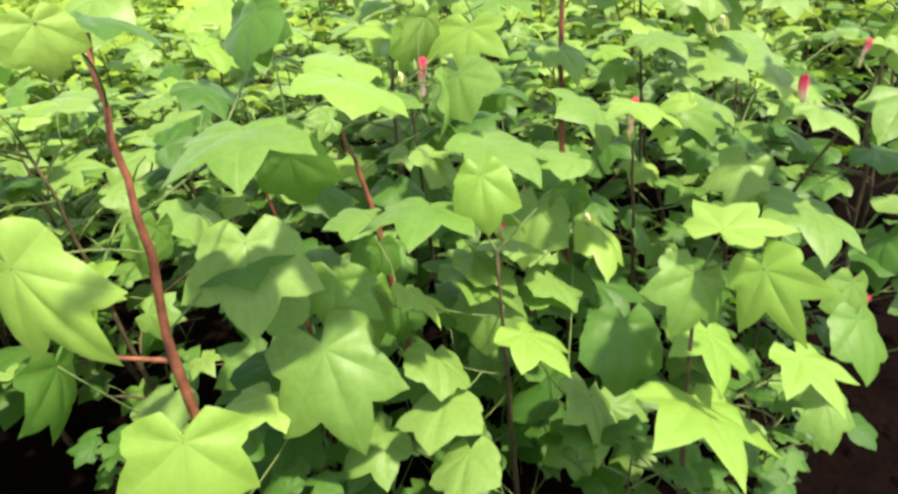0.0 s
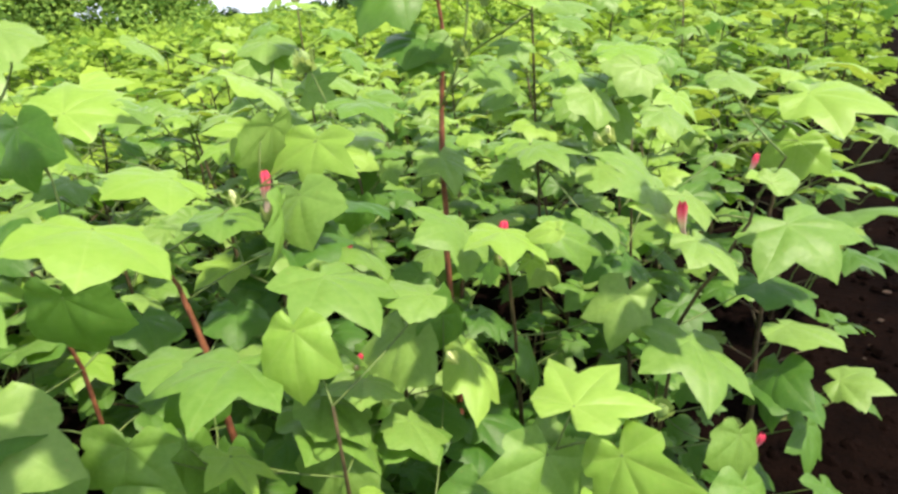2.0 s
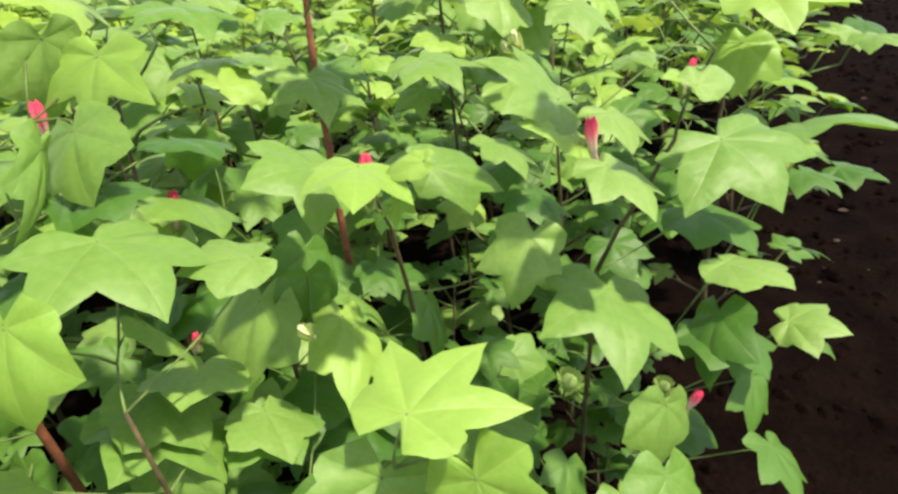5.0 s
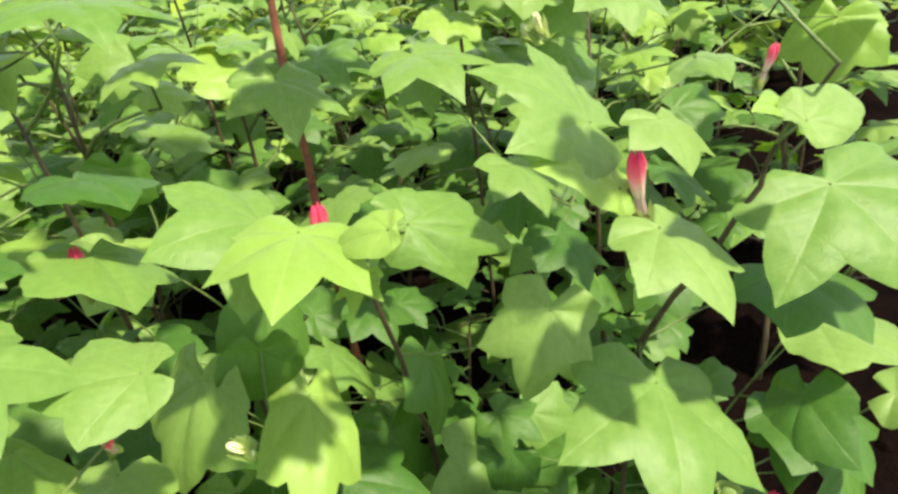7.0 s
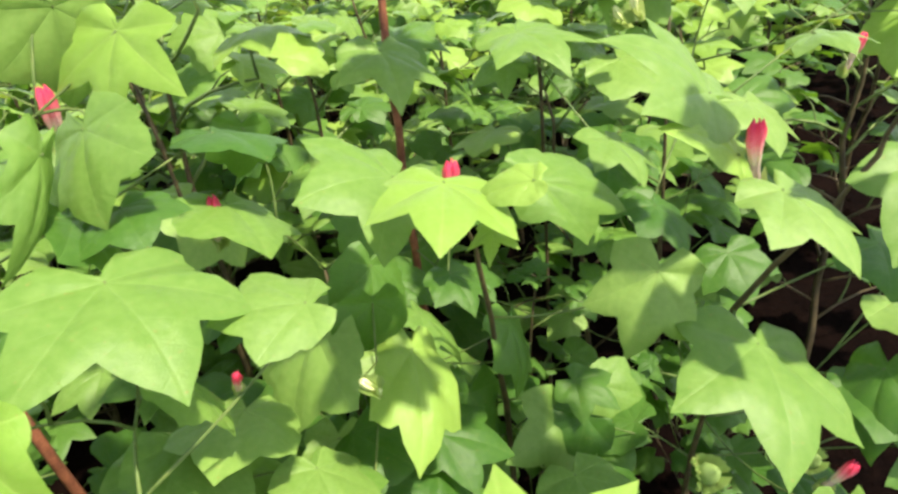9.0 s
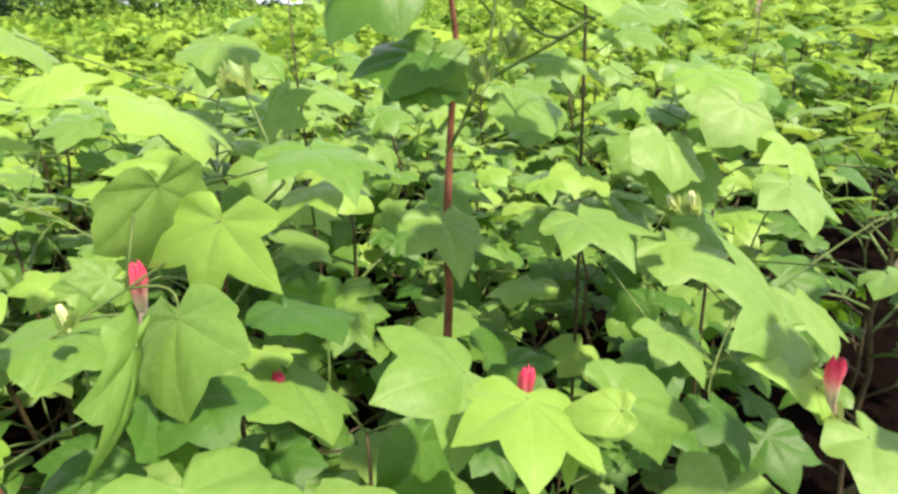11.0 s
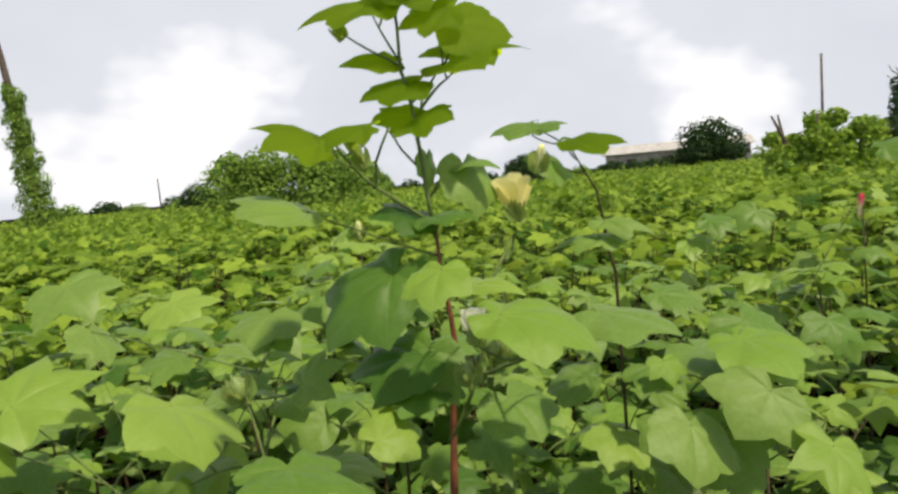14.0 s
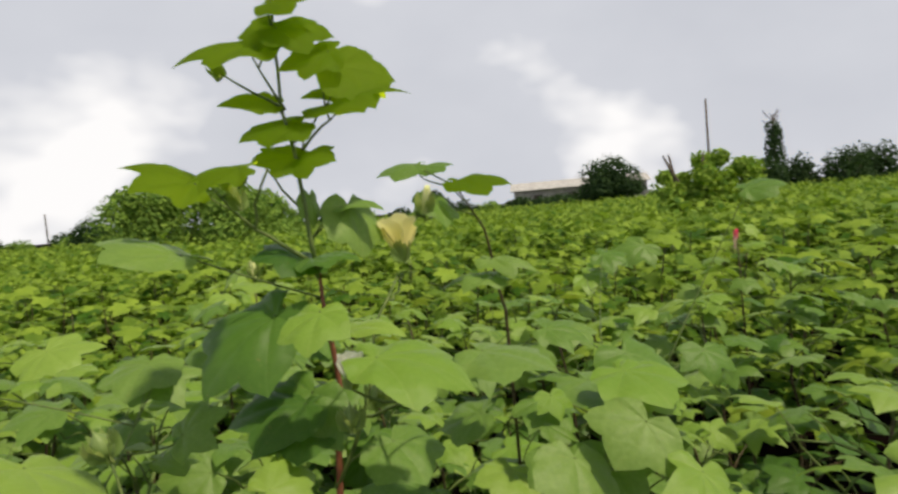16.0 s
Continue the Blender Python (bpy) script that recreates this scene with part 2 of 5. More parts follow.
def part(name, me, parent, m=Matrix(), label=""):
    """One mesh object under a thing, at the pose m inside it."""
    ob = new(name, me)
    ob.parent = parent
    ob.matrix_basis = m
    if label:
        tagged(ob, label)
    return ob


def tube(points, radii, sides=6):
    """Rings along a line of points, with a cap at each end."""
    pts = [Vector(p) for p in points]
    verts, faces = [], []
    side = Vector((1, 0, 0))
    for i, p in enumerate(pts):
        d = (pts[min(i + 1, len(pts) - 1)] - pts[max(i - 1, 0)]).normalized()
        side = side - d * side.dot(d)
        if side.length < 1e-4:
            side = d.orthogonal()
        side.normalize()
        up = d.cross(side)
        for k in range(sides):
            a = 2 * math.pi * k / sides
            verts.append(p + radii[i] * (math.cos(a) * side + math.sin(a) * up))
    for i in range(len(pts) - 1):
        for k in range(sides):
            a, b = i * sides + k, i * sides + (k + 1) % sides
            faces.append((a, b, b + sides, a + sides))
    faces.append(tuple(range(sides - 1, -1, -1)))
    faces.append(tuple(range((len(pts) - 1) * sides, len(pts) * sides)))
    return verts, faces


def bent(a, b, sag=0.0, steps=5, rng=None, wobble=0.0):
    """Points from a to b along an arc that bows by sag, with a slight wobble."""
    a, b = Vector(a), Vector(b)
    pts = []
    for i in range(steps + 1):
        f = i / steps
        p = a.lerp(b, f) + Vector((0, 0, -sag * 4 * f * (1 - f)))
        if rng and 0 < i < steps:
            p += Vector([rng.uniform(-wobble, wobble) for _ in range(3)])
        pts.append(p)
    return pts


# ---- cotton leaves ----
def leaf_outline(rng, lobed, fine):
    """The rim of a leaf round its stalk, tip along +y, 1 long. lobed 0: shallow, 1: deeply cut; below 0: one plain pointed lobe."""
    if lobed < 0:
        half = [(0, 1.0), (9, 0.80), (23, 0.60), (48, 0.44), (92, 0.34), (140, 0.26), (180, 0.10)]
    else:
        side = 0.90 + rng.uniform(-0.05, 0.05)
        half = [(0, 1.0), (26 + rng.uniform(-3, 3), 0.84 - 0.30 * lobed + rng.uniform(-0.03, 0.03)), (50 + rng.uniform(-3, 3), side), (77, 0.66 - 0.22 * lobed), (101 + rng.uniform(-5, 5), 0.53 + rng.uniform(-0.05, 0.06)), (146, 0.35), (180, 0.07)]
    rim = []
    for sgn in (1, -1):
        pts = []
        warp = rng.uniform(0.94, 1.06)
        line = [Vector((math.sin(radians(a)) * r, math.cos(radians(a)) * r, 0)) for a, r in half]
        for i in range(len(line) - 1):
            n = fine if i < 5 else max(2, fine - 1)
            for k in range(n):
                f = k / n
                p = line[i].lerp(line[i + 1], f)
                away = (f if i % 2 == 0 else 1 - f) if lobed >= 0 and i < 4 else 0.5
                p = p + p.normalized() * ((0.085 - 0.02 * lobed) if lobed >= 0 else 0.05) * away * math.sin(math.pi * f)
                if 0 < k and i < 5:
                    p *= 1 + rng.uniform(-0.012, 0.012)
                pts.append(Vector((sgn * p.x * warp, p.y, 0)))
        if sgn == 1:
            pts.append(line[-1].copy())
            rim += pts
        else:
            rim += pts[:0:-1]
    return rim


def leaf_mesh(name, seed, lobed, mats, fine=4, rings=(0.3, 0.6, 0.83, 1.0), stalk=True, tent=0.22, arch=0.35):
    """A blade that falls to both sides of its midrib, puckered between the veins, with rippled edges."""
    rng = random.Random(seed)
    rim = leaf_outline(rng, lobed, fine)
    n = len(rim)
    verts, faces, uvs, slots = [Vector((0, 0, 0))], [], [(0.5, 0.3)], []
    ph, am, lean = rng.uniform(0, 6), rng.uniform(0.7, 1.3), rng.uniform(-0.06, 0.06)
    for q in rings:
        for p in rim:
            x, y = p.x * q, p.y * q
            r, a = math.hypot(x, y), math.atan2(x, y)
            z = arch * am * (y * (1 - y) if y > 0 else -0.6 * y * y) - tent * abs(x) ** 1.4 + lean * x
            z += 0.10 * r * (1 - 0.5 * q) * abs(math.sin(a * 3.6)) if abs(a) < 2.2 else 0.03 * r
            z += 0.030 * q ** 3 * math.sin(7 * a + ph) * min(1, abs(a)) + 0.05 * r * math.sin(2 * a + ph) * min(1, 2 * abs(x))
            z -= 0.12 * max(0, q - 0.8) * am
            verts.append(Vector((x, y, z)))
            uvs.append((0.5 + 0.45 * x, 0.3 + 0.45 * y))
    for k in range(n):
        faces.append((0, 1 + (k + 1) % n, 1 + k))
    for j in range(len(rings) - 1):
        for k in range(n):
            a, b = 1 + j * n + k, 1 + j * n + (k + 1) % n
            faces.append((a, b, b + n, a + n))
    slots = [0] * len(faces)
    if stalk:
        tv, tf = tube([(0, 0.02, 0.0), (0, -0.14, -0.12), (0, -0.34, -0.42), (0, -0.42, -0.80)], [0.014, 0.017, 0.018, 0.022], 5)
        base = len(verts)
        verts += tv
        uvs += [(0.5, 0.3)] * len(tv)
        faces += [tuple(base + i for i in f) for f in tf]
        slots += [1] * len(tf)
    return mesh(name, verts, faces, mats, slots, uvs)


STALK_END = Vector((0, -0.42, -0.80))
LOBES = (0.75, 0.9, 1.0, 0.7, 0.45, 1.1, 0.2, 0.75)
TENTS = (0.22, 0.30, 0.15, 0.28, 0.20, 0.12, 0.16, 0.34)
OLD, NEW, SHADE, THIN = 0, 1, 2, 3


def stalked(name, seed, mat):
    return [leaf_mesh(name, seed + i, lob, [mat, STEM_GREEN], fine=3, rings=(0.45, 0.8, 1.0), tent=tent) for i, (lob, tent) in enumerate(zip(LOBES, TENTS))]


def blades(name, seed, mat):
    return [leaf_mesh(name, seed + i, lob, [mat], stalk=False, tent=tent) for i, (lob, tent) in enumerate(zip(LOBES + (-1, -1), TENTS + (0.1, 0.1)))]


STALKED = [stalked("leaf", 10, LEAF_OLD), stalked("young_leaf", 40, LEAF_NEW), stalked("shade_leaf", 25, LEAF_SHADE)]
BARE = [blades("leaf_blade", 10, LEAF_OLD), blades("young_blade", 40, LEAF_NEW), blades("shade_blade", 25, LEAF_SHADE), blades("thin_blade", 55, LEAF_THIN)]
MID_LEAVES = [leaf_mesh("crown_leaf", 70 + i, lob, [LEAF_MID, STEM_GREEN], fine=2, rings=(0.6, 1.0), stalk=False) for i, lob in enumerate((0.6, 0.8, 1.0, 0.3))]


def blade(base, tip, twist=0.0, wide=1.0, face=Vector((0, 0, 1))):
    """The pose of a leaf whose stalk meets it at base and whose middle lobe ends at tip; it turns its upper side to face, unless twisted about its axis."""
    base, tip = Vector(base), Vector(tip)
    y = tip - base
    size = y.length
    y.normalize()
    if abs(y.dot(face.normalized())) > 0.95:
        face = Vector((0, -1, 0.3))
    z = (face - y * face.dot(y)).normalized()
    z = Matrix.Rotation(radians(twist), 3, y) @ z
    x = y.cross(z)
    m = Matrix((x * size * wide, y * size, z * size)).transposed().to_4x4()
    m.translation = base
    return m


# ---- a cotton plant of the stand ----
STAND = "cotton plants in the field"


def cotton_plant(seed, height, reach, label, young=0.25, joined=False, crown_scale=1.0, shaded=False):
    """A plant with a bark stem, side branches and lobed leaves on stalks. joined: one crown mesh, for plants far from the path."""
    rng = random.Random(seed)
    root = tagged(new("cotton_plant"), label, "cotton plant", STAND)
    line, p = [], Vector((0, 0, -0.02))
    steps = 8
    for i in range(steps + 1):
        line.append(p.copy())
        p = p + Vector((rng.uniform(-0.02, 0.02), rng.uniform(-0.02, 0.02), (height + 0.02) / steps))
    tv, tf = tube(line, [0.010 - 0.0068 * i / steps for i in range(steps + 1)], 6)
    part("stem", mesh("stem", tv, tf, [STEM_DULL]), root)
    cv, cf, cs = [], [], []

    def put(m, fresh):
        k = rng.randrange(8)
        if joined:
            src = MID_LEAVES[k % 4]
            base = len(cv)
            cv.extend(m @ v.co for v in src.vertices)
            cf.extend(tuple(base + i for i in q.vertices) for q in src.polygons)
        else:
            part("leaf", STALKED[fresh][k], root, m)

    nodes = 16
    for i in range(nodes):
        f = 0.16 + 0.80 * i / (nodes - 1)
        at = line[min(steps, int(f * steps))].lerp(line[min(steps, int(f * steps) + 1)], f * steps % 1)
        az = i * 2.4 + rng.uniform(-0.5, 0.5)
        length = reach * (1.0 - 0.70 * max(0, f - 0.25) ** 1.3) * rng.uniform(0.6, 1.1)
        rise = rng.uniform(0.15, 0.55)
        end = at + Vector((math.cos(az) * length, math.sin(az) * length, rise * length))
        pts = bent(at, end, -0.02, 4, rng, 0.006)
        if not joined or i % 3 == 0:
            tv, tf = tube(pts, [0.0042, 0.0036, 0.0031, 0.0026, 0.002], 5)
            if joined:
                cs.append((tv, tf))
            else:
                part("branch", mesh("branch", tv, tf, [STEM_GREEN if f > 0.5 else STEM_DULL]), root)
        for j in range(2 if f < 0.42 else 3 if f < 0.8 else 2):
            g = (0.45, 0.75, 1.0)[j] if f < 0.8 else (0.6, 1.0)[j]
            bp = pts[int(g * 4)]
            size = rng.uniform(0.075, 0.142) * (1.0 - 0.2 * f) * crown_scale
            a2 = az + rng.uniform(-1.1, 1.1)
            drop = rng.uniform(-0.08, 0.48)
            d = Vector((math.cos(a2), math.sin(a2), -drop)).normalized()
            m = blade(Vector(), d * size, rng.uniform(-25, 25), rng.uniform(0.9, 1.15), Vector((0.25, -0.35, 1)))
            m.translation = bp - m.to_3x3() @ STALK_END
            # low nodes take the dark green more often, in place of canopy shade
            put(m, SHADE if shaded else NEW if rng.random() < 2.6 * young * max(0.0, f - 0.42) else SHADE if rng.random() < 1.0 - 1.1 * f else OLD)
    for j in range(4):
        a2 = j * 1.6 + rng.uniform(-0.4, 0.4)
        d = Vector((math.cos(a2), math.sin(a2), rng.uniform(-0.3, 0.2))).normalized()
        m = blade(Vector(), d * rng.uniform(0.06, 0.10) * crown_scale, rng.uniform(-20, 20))
        m.translation = line[-1] - m.to_3x3() @ STALK_END
        put(m, SHADE if shaded else NEW if rng.random() < 0.7 else OLD)
    if joined:
        slots = [0] * len(cf)
        for tv, tf in cs:
            base = len(cv)
            cv.extend(tv)
            cf.extend(tuple(base + i for i in q) for q in tf)
            slots += [1] * len(tf)
        tagged(part("crown", mesh("crown", cv, cf, [LEAF_MID, STEM_GREEN], slots), root), kind="stuff")
    return root


# ---- ground ----
def ground_mesh():
    xs = np.concatenate([[-900, -300, -120, -60, -30, -15, -8], np.linspace(-5, 6, 67), [9, 15, 30, 60, 120, 300, 900]])
    ys = np.concatenate([[-900, -300, -100, -40, -15, -6], np.linspace(-3, 9, 73), [12, 18, 30, 60, 120, 300, 900]])
    verts = [(x, y, 0.03 * noise.noise((x * 1.7, y * 1.7, 0)) + 0.02 * noise.noise((x * 6, y * 6, 3)) if abs(x) < 7 and -4 < y < 10 else 0.0) for y in ys for x in xs]
    w = len(xs)
    faces = [(j * w + i, j * w + i + 1, j * w + i + 1 + w, j * w + i + w) for j in range(len(ys) - 1) for i in range(w - 1)]
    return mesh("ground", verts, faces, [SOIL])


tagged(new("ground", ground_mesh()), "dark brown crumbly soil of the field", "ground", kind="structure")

# the field's bare edge runs along ALONG; ACROSS points out of the crop
ALONG, ACROSS = Vector((0.515, 0.857, 0)), Vector((0.857, -0.515, 0))


def edge(x, y):
    """How far a place lies outside the crop's edge."""
    return ACROSS.x * x + ACROSS.y * y


# ---- the stand of cotton ----
rnd = random.Random(5)
NEAR = [cotton_plant(100 + i, 0.94 + 0.03 * (i % 4), 0.34, "leafy green cotton plant rooted in dark soil", 0.34) for i in range(7)]
MID = [cotton_plant(200 + i, 0.95 + 0.03 * i, 0.38, "leafy green cotton plant in the closed stand", 0.3, True, 0.95) for i in range(6)]
# all leaves dark green: the gloom between the taller plants, painted on
LOW = [cotton_plant(250 + i, 0.95 + 0.04 * i, 0.36, "low cotton plant among its neighbours, leaves coloured dark to stand for shade", shaded=True) for i in range(4)]
used = set()


def stand():
    """Plants in rows along the edge, each set off its place; those close to the path keep every leaf as a part."""
    spots = []
    for row in range(22):
        for k in range(-10, 34):
            s, o = k * 0.46 + rnd.uniform(-0.12, 0.12) + 0.23 * (row % 2), -0.16 - row * 0.46 + rnd.uniform(-0.1, 0.1)
            p = ALONG * s + ACROSS * o
            spots.append((p.x, p.y))
    for x, y in spots:
        dist = math.hypot(x - 0.4, y - 0.6)
        bearing = math.degrees(math.atan2(x - 0.4, y - 0.2))
        if edge(x, y) > -0.08 or dist > 8.2 or y < -0.5 or (not -58 < bearing < 46 and dist > 1.4):
            continue
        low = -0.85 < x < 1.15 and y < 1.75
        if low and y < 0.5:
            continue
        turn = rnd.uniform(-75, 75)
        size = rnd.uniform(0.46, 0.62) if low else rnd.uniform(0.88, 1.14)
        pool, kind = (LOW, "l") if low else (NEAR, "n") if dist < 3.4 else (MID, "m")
        k = rnd.randrange(len(pool))
        m = pose(x, y, 0, rnd.uniform(-6, 6), rnd.uniform(-6, 6), turn)
        if (kind, k) not in used:
            used.add((kind, k))
            ob = pool[k]
            ob.matrix_basis = m
        else:
            ob = copy_thing(pool[k], m)
        ob.scale = (size, size, size)


stand()


# ---- flowers, buds and bolls ----
def bract_mesh():
    """A cupped bract with long teeth."""
    verts, faces = [(0, 0, 0)], []
    rim = [(-0.34, 0.12), (-0.44, 0.45), (-0.40, 0.75), (-0.24, 0.70), (-0.20, 1.0), (-0.07, 0.80), (0, 1.15), (0.07, 0.80), (0.20, 1.0), (0.24, 0.70), (0.40, 0.75), (0.44, 0.45), (0.34, 0.12)]
    for x, h in rim:
        verts.append((x, -0.34 + 0.55 * x * x - 0.10 * math.sin(h * 2.4), h))
    for i in range(1, len(rim)):
        faces.append((0, i, i + 1))
    return mesh("bract", verts, faces, [BRACT])


def petal_tube(name, mat, seed, folds=5, waist=0.55, mouth=0.85, ragged=0.0):
    """Closed, twisted petals, 1 long along z."""
    rng = random.Random(seed)
    n, rows, verts, faces = 30, 10, [], []
    for j in range(rows):
        f = j / (rows - 1)
        r = 0.20 * (waist + (mouth - waist) * math.sin(f * math.pi * 0.66)) * (1 - 0.50 * max(0, f - 0.82) / 0.18)
        for k in range(n):
            a = 2 * math.pi * k / n
            lobe = math.cos(folds * a + 2.6 * f)
            q = r * (1 + (0.14 + 0.24 * f) * lobe + rng.uniform(-0.05, 0.05))
            lift = ragged * max(0, f - 0.75) * 4 * (0.5 * lobe + rng.uniform(-0.3, 0.3))
            verts.append((q * math.cos(a) + 0.07 * f * f, q * math.sin(a) - 0.03 * math.sin(3 * f), f + lift))
    for j in range(rows - 1):
        for k in range(n):
            faces.append((j * n + k, j * n + (k + 1) % n, (j + 1) * n + (k + 1) % n, (j + 1) * n + k))
    verts.append((0.06, 0, 0.90))
    faces += [((rows - 1) * n + k, (rows - 1) * n + (k + 1) % n, len(verts) - 1) for k in range(n)]
    return mesh(name, verts, faces, [mat], uvs=[(0.5, v[2]) for v in verts])


def open_petal():
    """One broad petal of an open flower, curved outwards."""
    verts, faces, rows, cols = [], [], 8, 7
    for j in range(rows):
        f = j / (rows - 1)
        for k in range(cols):
            g = k / (cols - 1) * 2 - 1
            w = (0.12 + 0.40 * math.sin(f * 1.9)) * (1 - 0.35 * max(0, f - 0.75) / 0.25)
            verts.append((g * w, 0.10 + 0.22 * f ** 3 + 0.16 * f - 0.16 * g * g * w * 2 + 0.02 * f * math.sin(4 * g + 3 * f), f * (1 - 0.10 * g * g) + 0.03 * f * math.sin(7 * g)))
    for j in range(rows - 1):
        for k in range(cols - 1):
            a = j * cols + k
            faces.append((a, a + 1, a + cols + 1, a + cols))
    return verts, faces


BRACT_ME = bract_mesh()
WILTED_ME = petal_tube("petals", PETAL_WILTED, 1, 5, 0.62, 0.92, 0.14)
PALE_ME = petal_tube("petal_base", PETAL_PALE, 2, 5, 0.8, 0.5)
BUD_ME = petal_tube("bud_petals", PETAL_BUD, 3, 5, 0.45, 0.6)
PETAL_MES = [mesh("petal", *open_petal(), [m]) for m in (PETAL_CREAM, PETAL_WHITE)]


def boll_mesh():
    verts, faces, n, rows = [], [], 12, 8
    for j in range(rows):
        f = j / (rows - 1)
        r = 0.36 * math.sin(math.pi * min(1, f * 1.02 + 0.06)) ** 0.7 * (1 - 0.25 * f)
        for k in range(n):
            a = 2 * math.pi * k / n
            verts.append((r * (1 + 0.05 * math.cos(4 * a)) * math.cos(a), r * (1 + 0.05 * math.cos(4 * a)) * math.sin(a), f))
    for j in range(rows - 1):
        for k in range(n):
            faces.append((j * n + k, j * n + (k + 1) % n, (j + 1) * n + (k + 1) % n, (j + 1) * n + k))
    return mesh("boll", verts, faces, [BOLL])


BOLL_ME = boll_mesh()


def at_axis(base, axis, size):
    q = Vector(axis).to_track_quat("Z", "Y").to_matrix().to_4x4()
    return Matrix.Translation(base) @ q @ Matrix.Diagonal((size, size, size, 1))


def bracts(flower, size=0.7, lift=-0.25, spread=1.0):
    for i in range(3):
        part("bract", BRACT_ME, flower, Matrix.Translation((0, 0, lift)) @ pose(0, 0, 0, 0, 0, 120 * i + 20) @ Matrix.Diagonal((size * spread, size * spread, size, 1)), "pale green toothed bract")


def wilted_flower(plant, top, length=0.045, axis=(0, 0, 1)):
    """A spent flower: closed pink petals over a pale base and green bracts. top: its upper end."""
    ax = Vector(axis).normalized()
    m = at_axis(Vector(top) - ax * 1.15 * length - Vector(plant["foot"]), ax, 1.15 * length) @ Matrix.Diagonal((0.84, 0.84, 1, 1))
    fl = part("flower", WILTED_ME, plant, m, "spent cotton flower with rolled pink petals")
    part("petal_base", PALE_ME, fl, Matrix.Translation((0, 0, -0.40)) @ Matrix.Diagonal((0.9, 0.9, 0.62, 1)), "pale cream foot of the petals")
    bracts(fl, 0.62, -0.80)
    return fl


def pose_in(plant, base, axis, size):
    return at_axis(Vector(base) - Vector(plant["foot"]), Vector(axis).normalized(), size)


def boll(plant, base, size=0.035, axis=(0, 0, 1)):
    b = part("boll", BOLL_ME, plant, pose_in(plant, base, axis, size), "unripe green cotton boll in its bracts")
    bracts(b, 0.95, -0.10, 1.15)
    return b


def flower_bud(plant, base, size=0.03, axis=(0, 0, 1)):
    b = part("flower_bud", BUD_ME, plant, pose_in(plant, base, axis, size), "small pale flower bud wrapped in green bracts")
    bracts(b, 0.80, -0.05, 0.95)
    return b


def open_flower(plant, base, size=0.05, axis=(0, 0, 1), tone=0):
    fl = part("flower", BUD_ME, plant, pose_in(plant, base, axis, size), "cream-yellow open cotton flower")
    for i in range(5):
        part("petal", PETAL_MES[tone], fl, pose(0, 0, 0, rnd.uniform(-8, 8), 0, 72 * i))
    bracts(fl, 0.62, -0.34)
    return fl


# ---- the plants beside the path, leaf by leaf ----
def stemmed(label, line, thick=0.008, bark=None):
    """A plant from its stem: points from the soil upwards."""
    root = tagged(new("cotton_plant"), label, "cotton plant", STAND)
    foot = Vector(line[0])
    root.location = foot
    root["foot"] = foot
    pts = []
    for a, b in zip(line, line[1:]):
        pts += bent(Vector(a) - foot, Vector(b) - foot, 0, 3, rnd, 0.003)[:-1]
    pts.append(Vector(line[-1]) - foot)
    n = len(pts) - 1
    v, f = tube(pts, [thick * (1 - 0.72 * i / n) * (1.12 if i % 3 == 0 else 1.0) for i in range(n + 1)], 8)
    part("stem", mesh("stem", v, f, [bark or STEM_RED]), root)
    STEMS[root] = list(pts)
    return root


STEMS = {}


def add_stem(plant, line, thick, bark=None):
    """A side stem of a plant, green unless a bark is given."""
    foot = Vector(plant["foot"])
    pts = []
    for a, b in zip(line, line[1:]):
        pts += bent(Vector(a) - foot, Vector(b) - foot, 0, 2, rnd, 0.002)[:-1]
    pts.append(Vector(line[-1]) - foot)
    n = len(pts) - 1
    v, f = tube(pts, [thick * (1 - 0.5 * i / n) for i in range(n + 1)], 7)
    part("side_stem", mesh("side_stem", v, f, [bark or STEM_GREEN]), plant)
    STEMS[plant] += pts


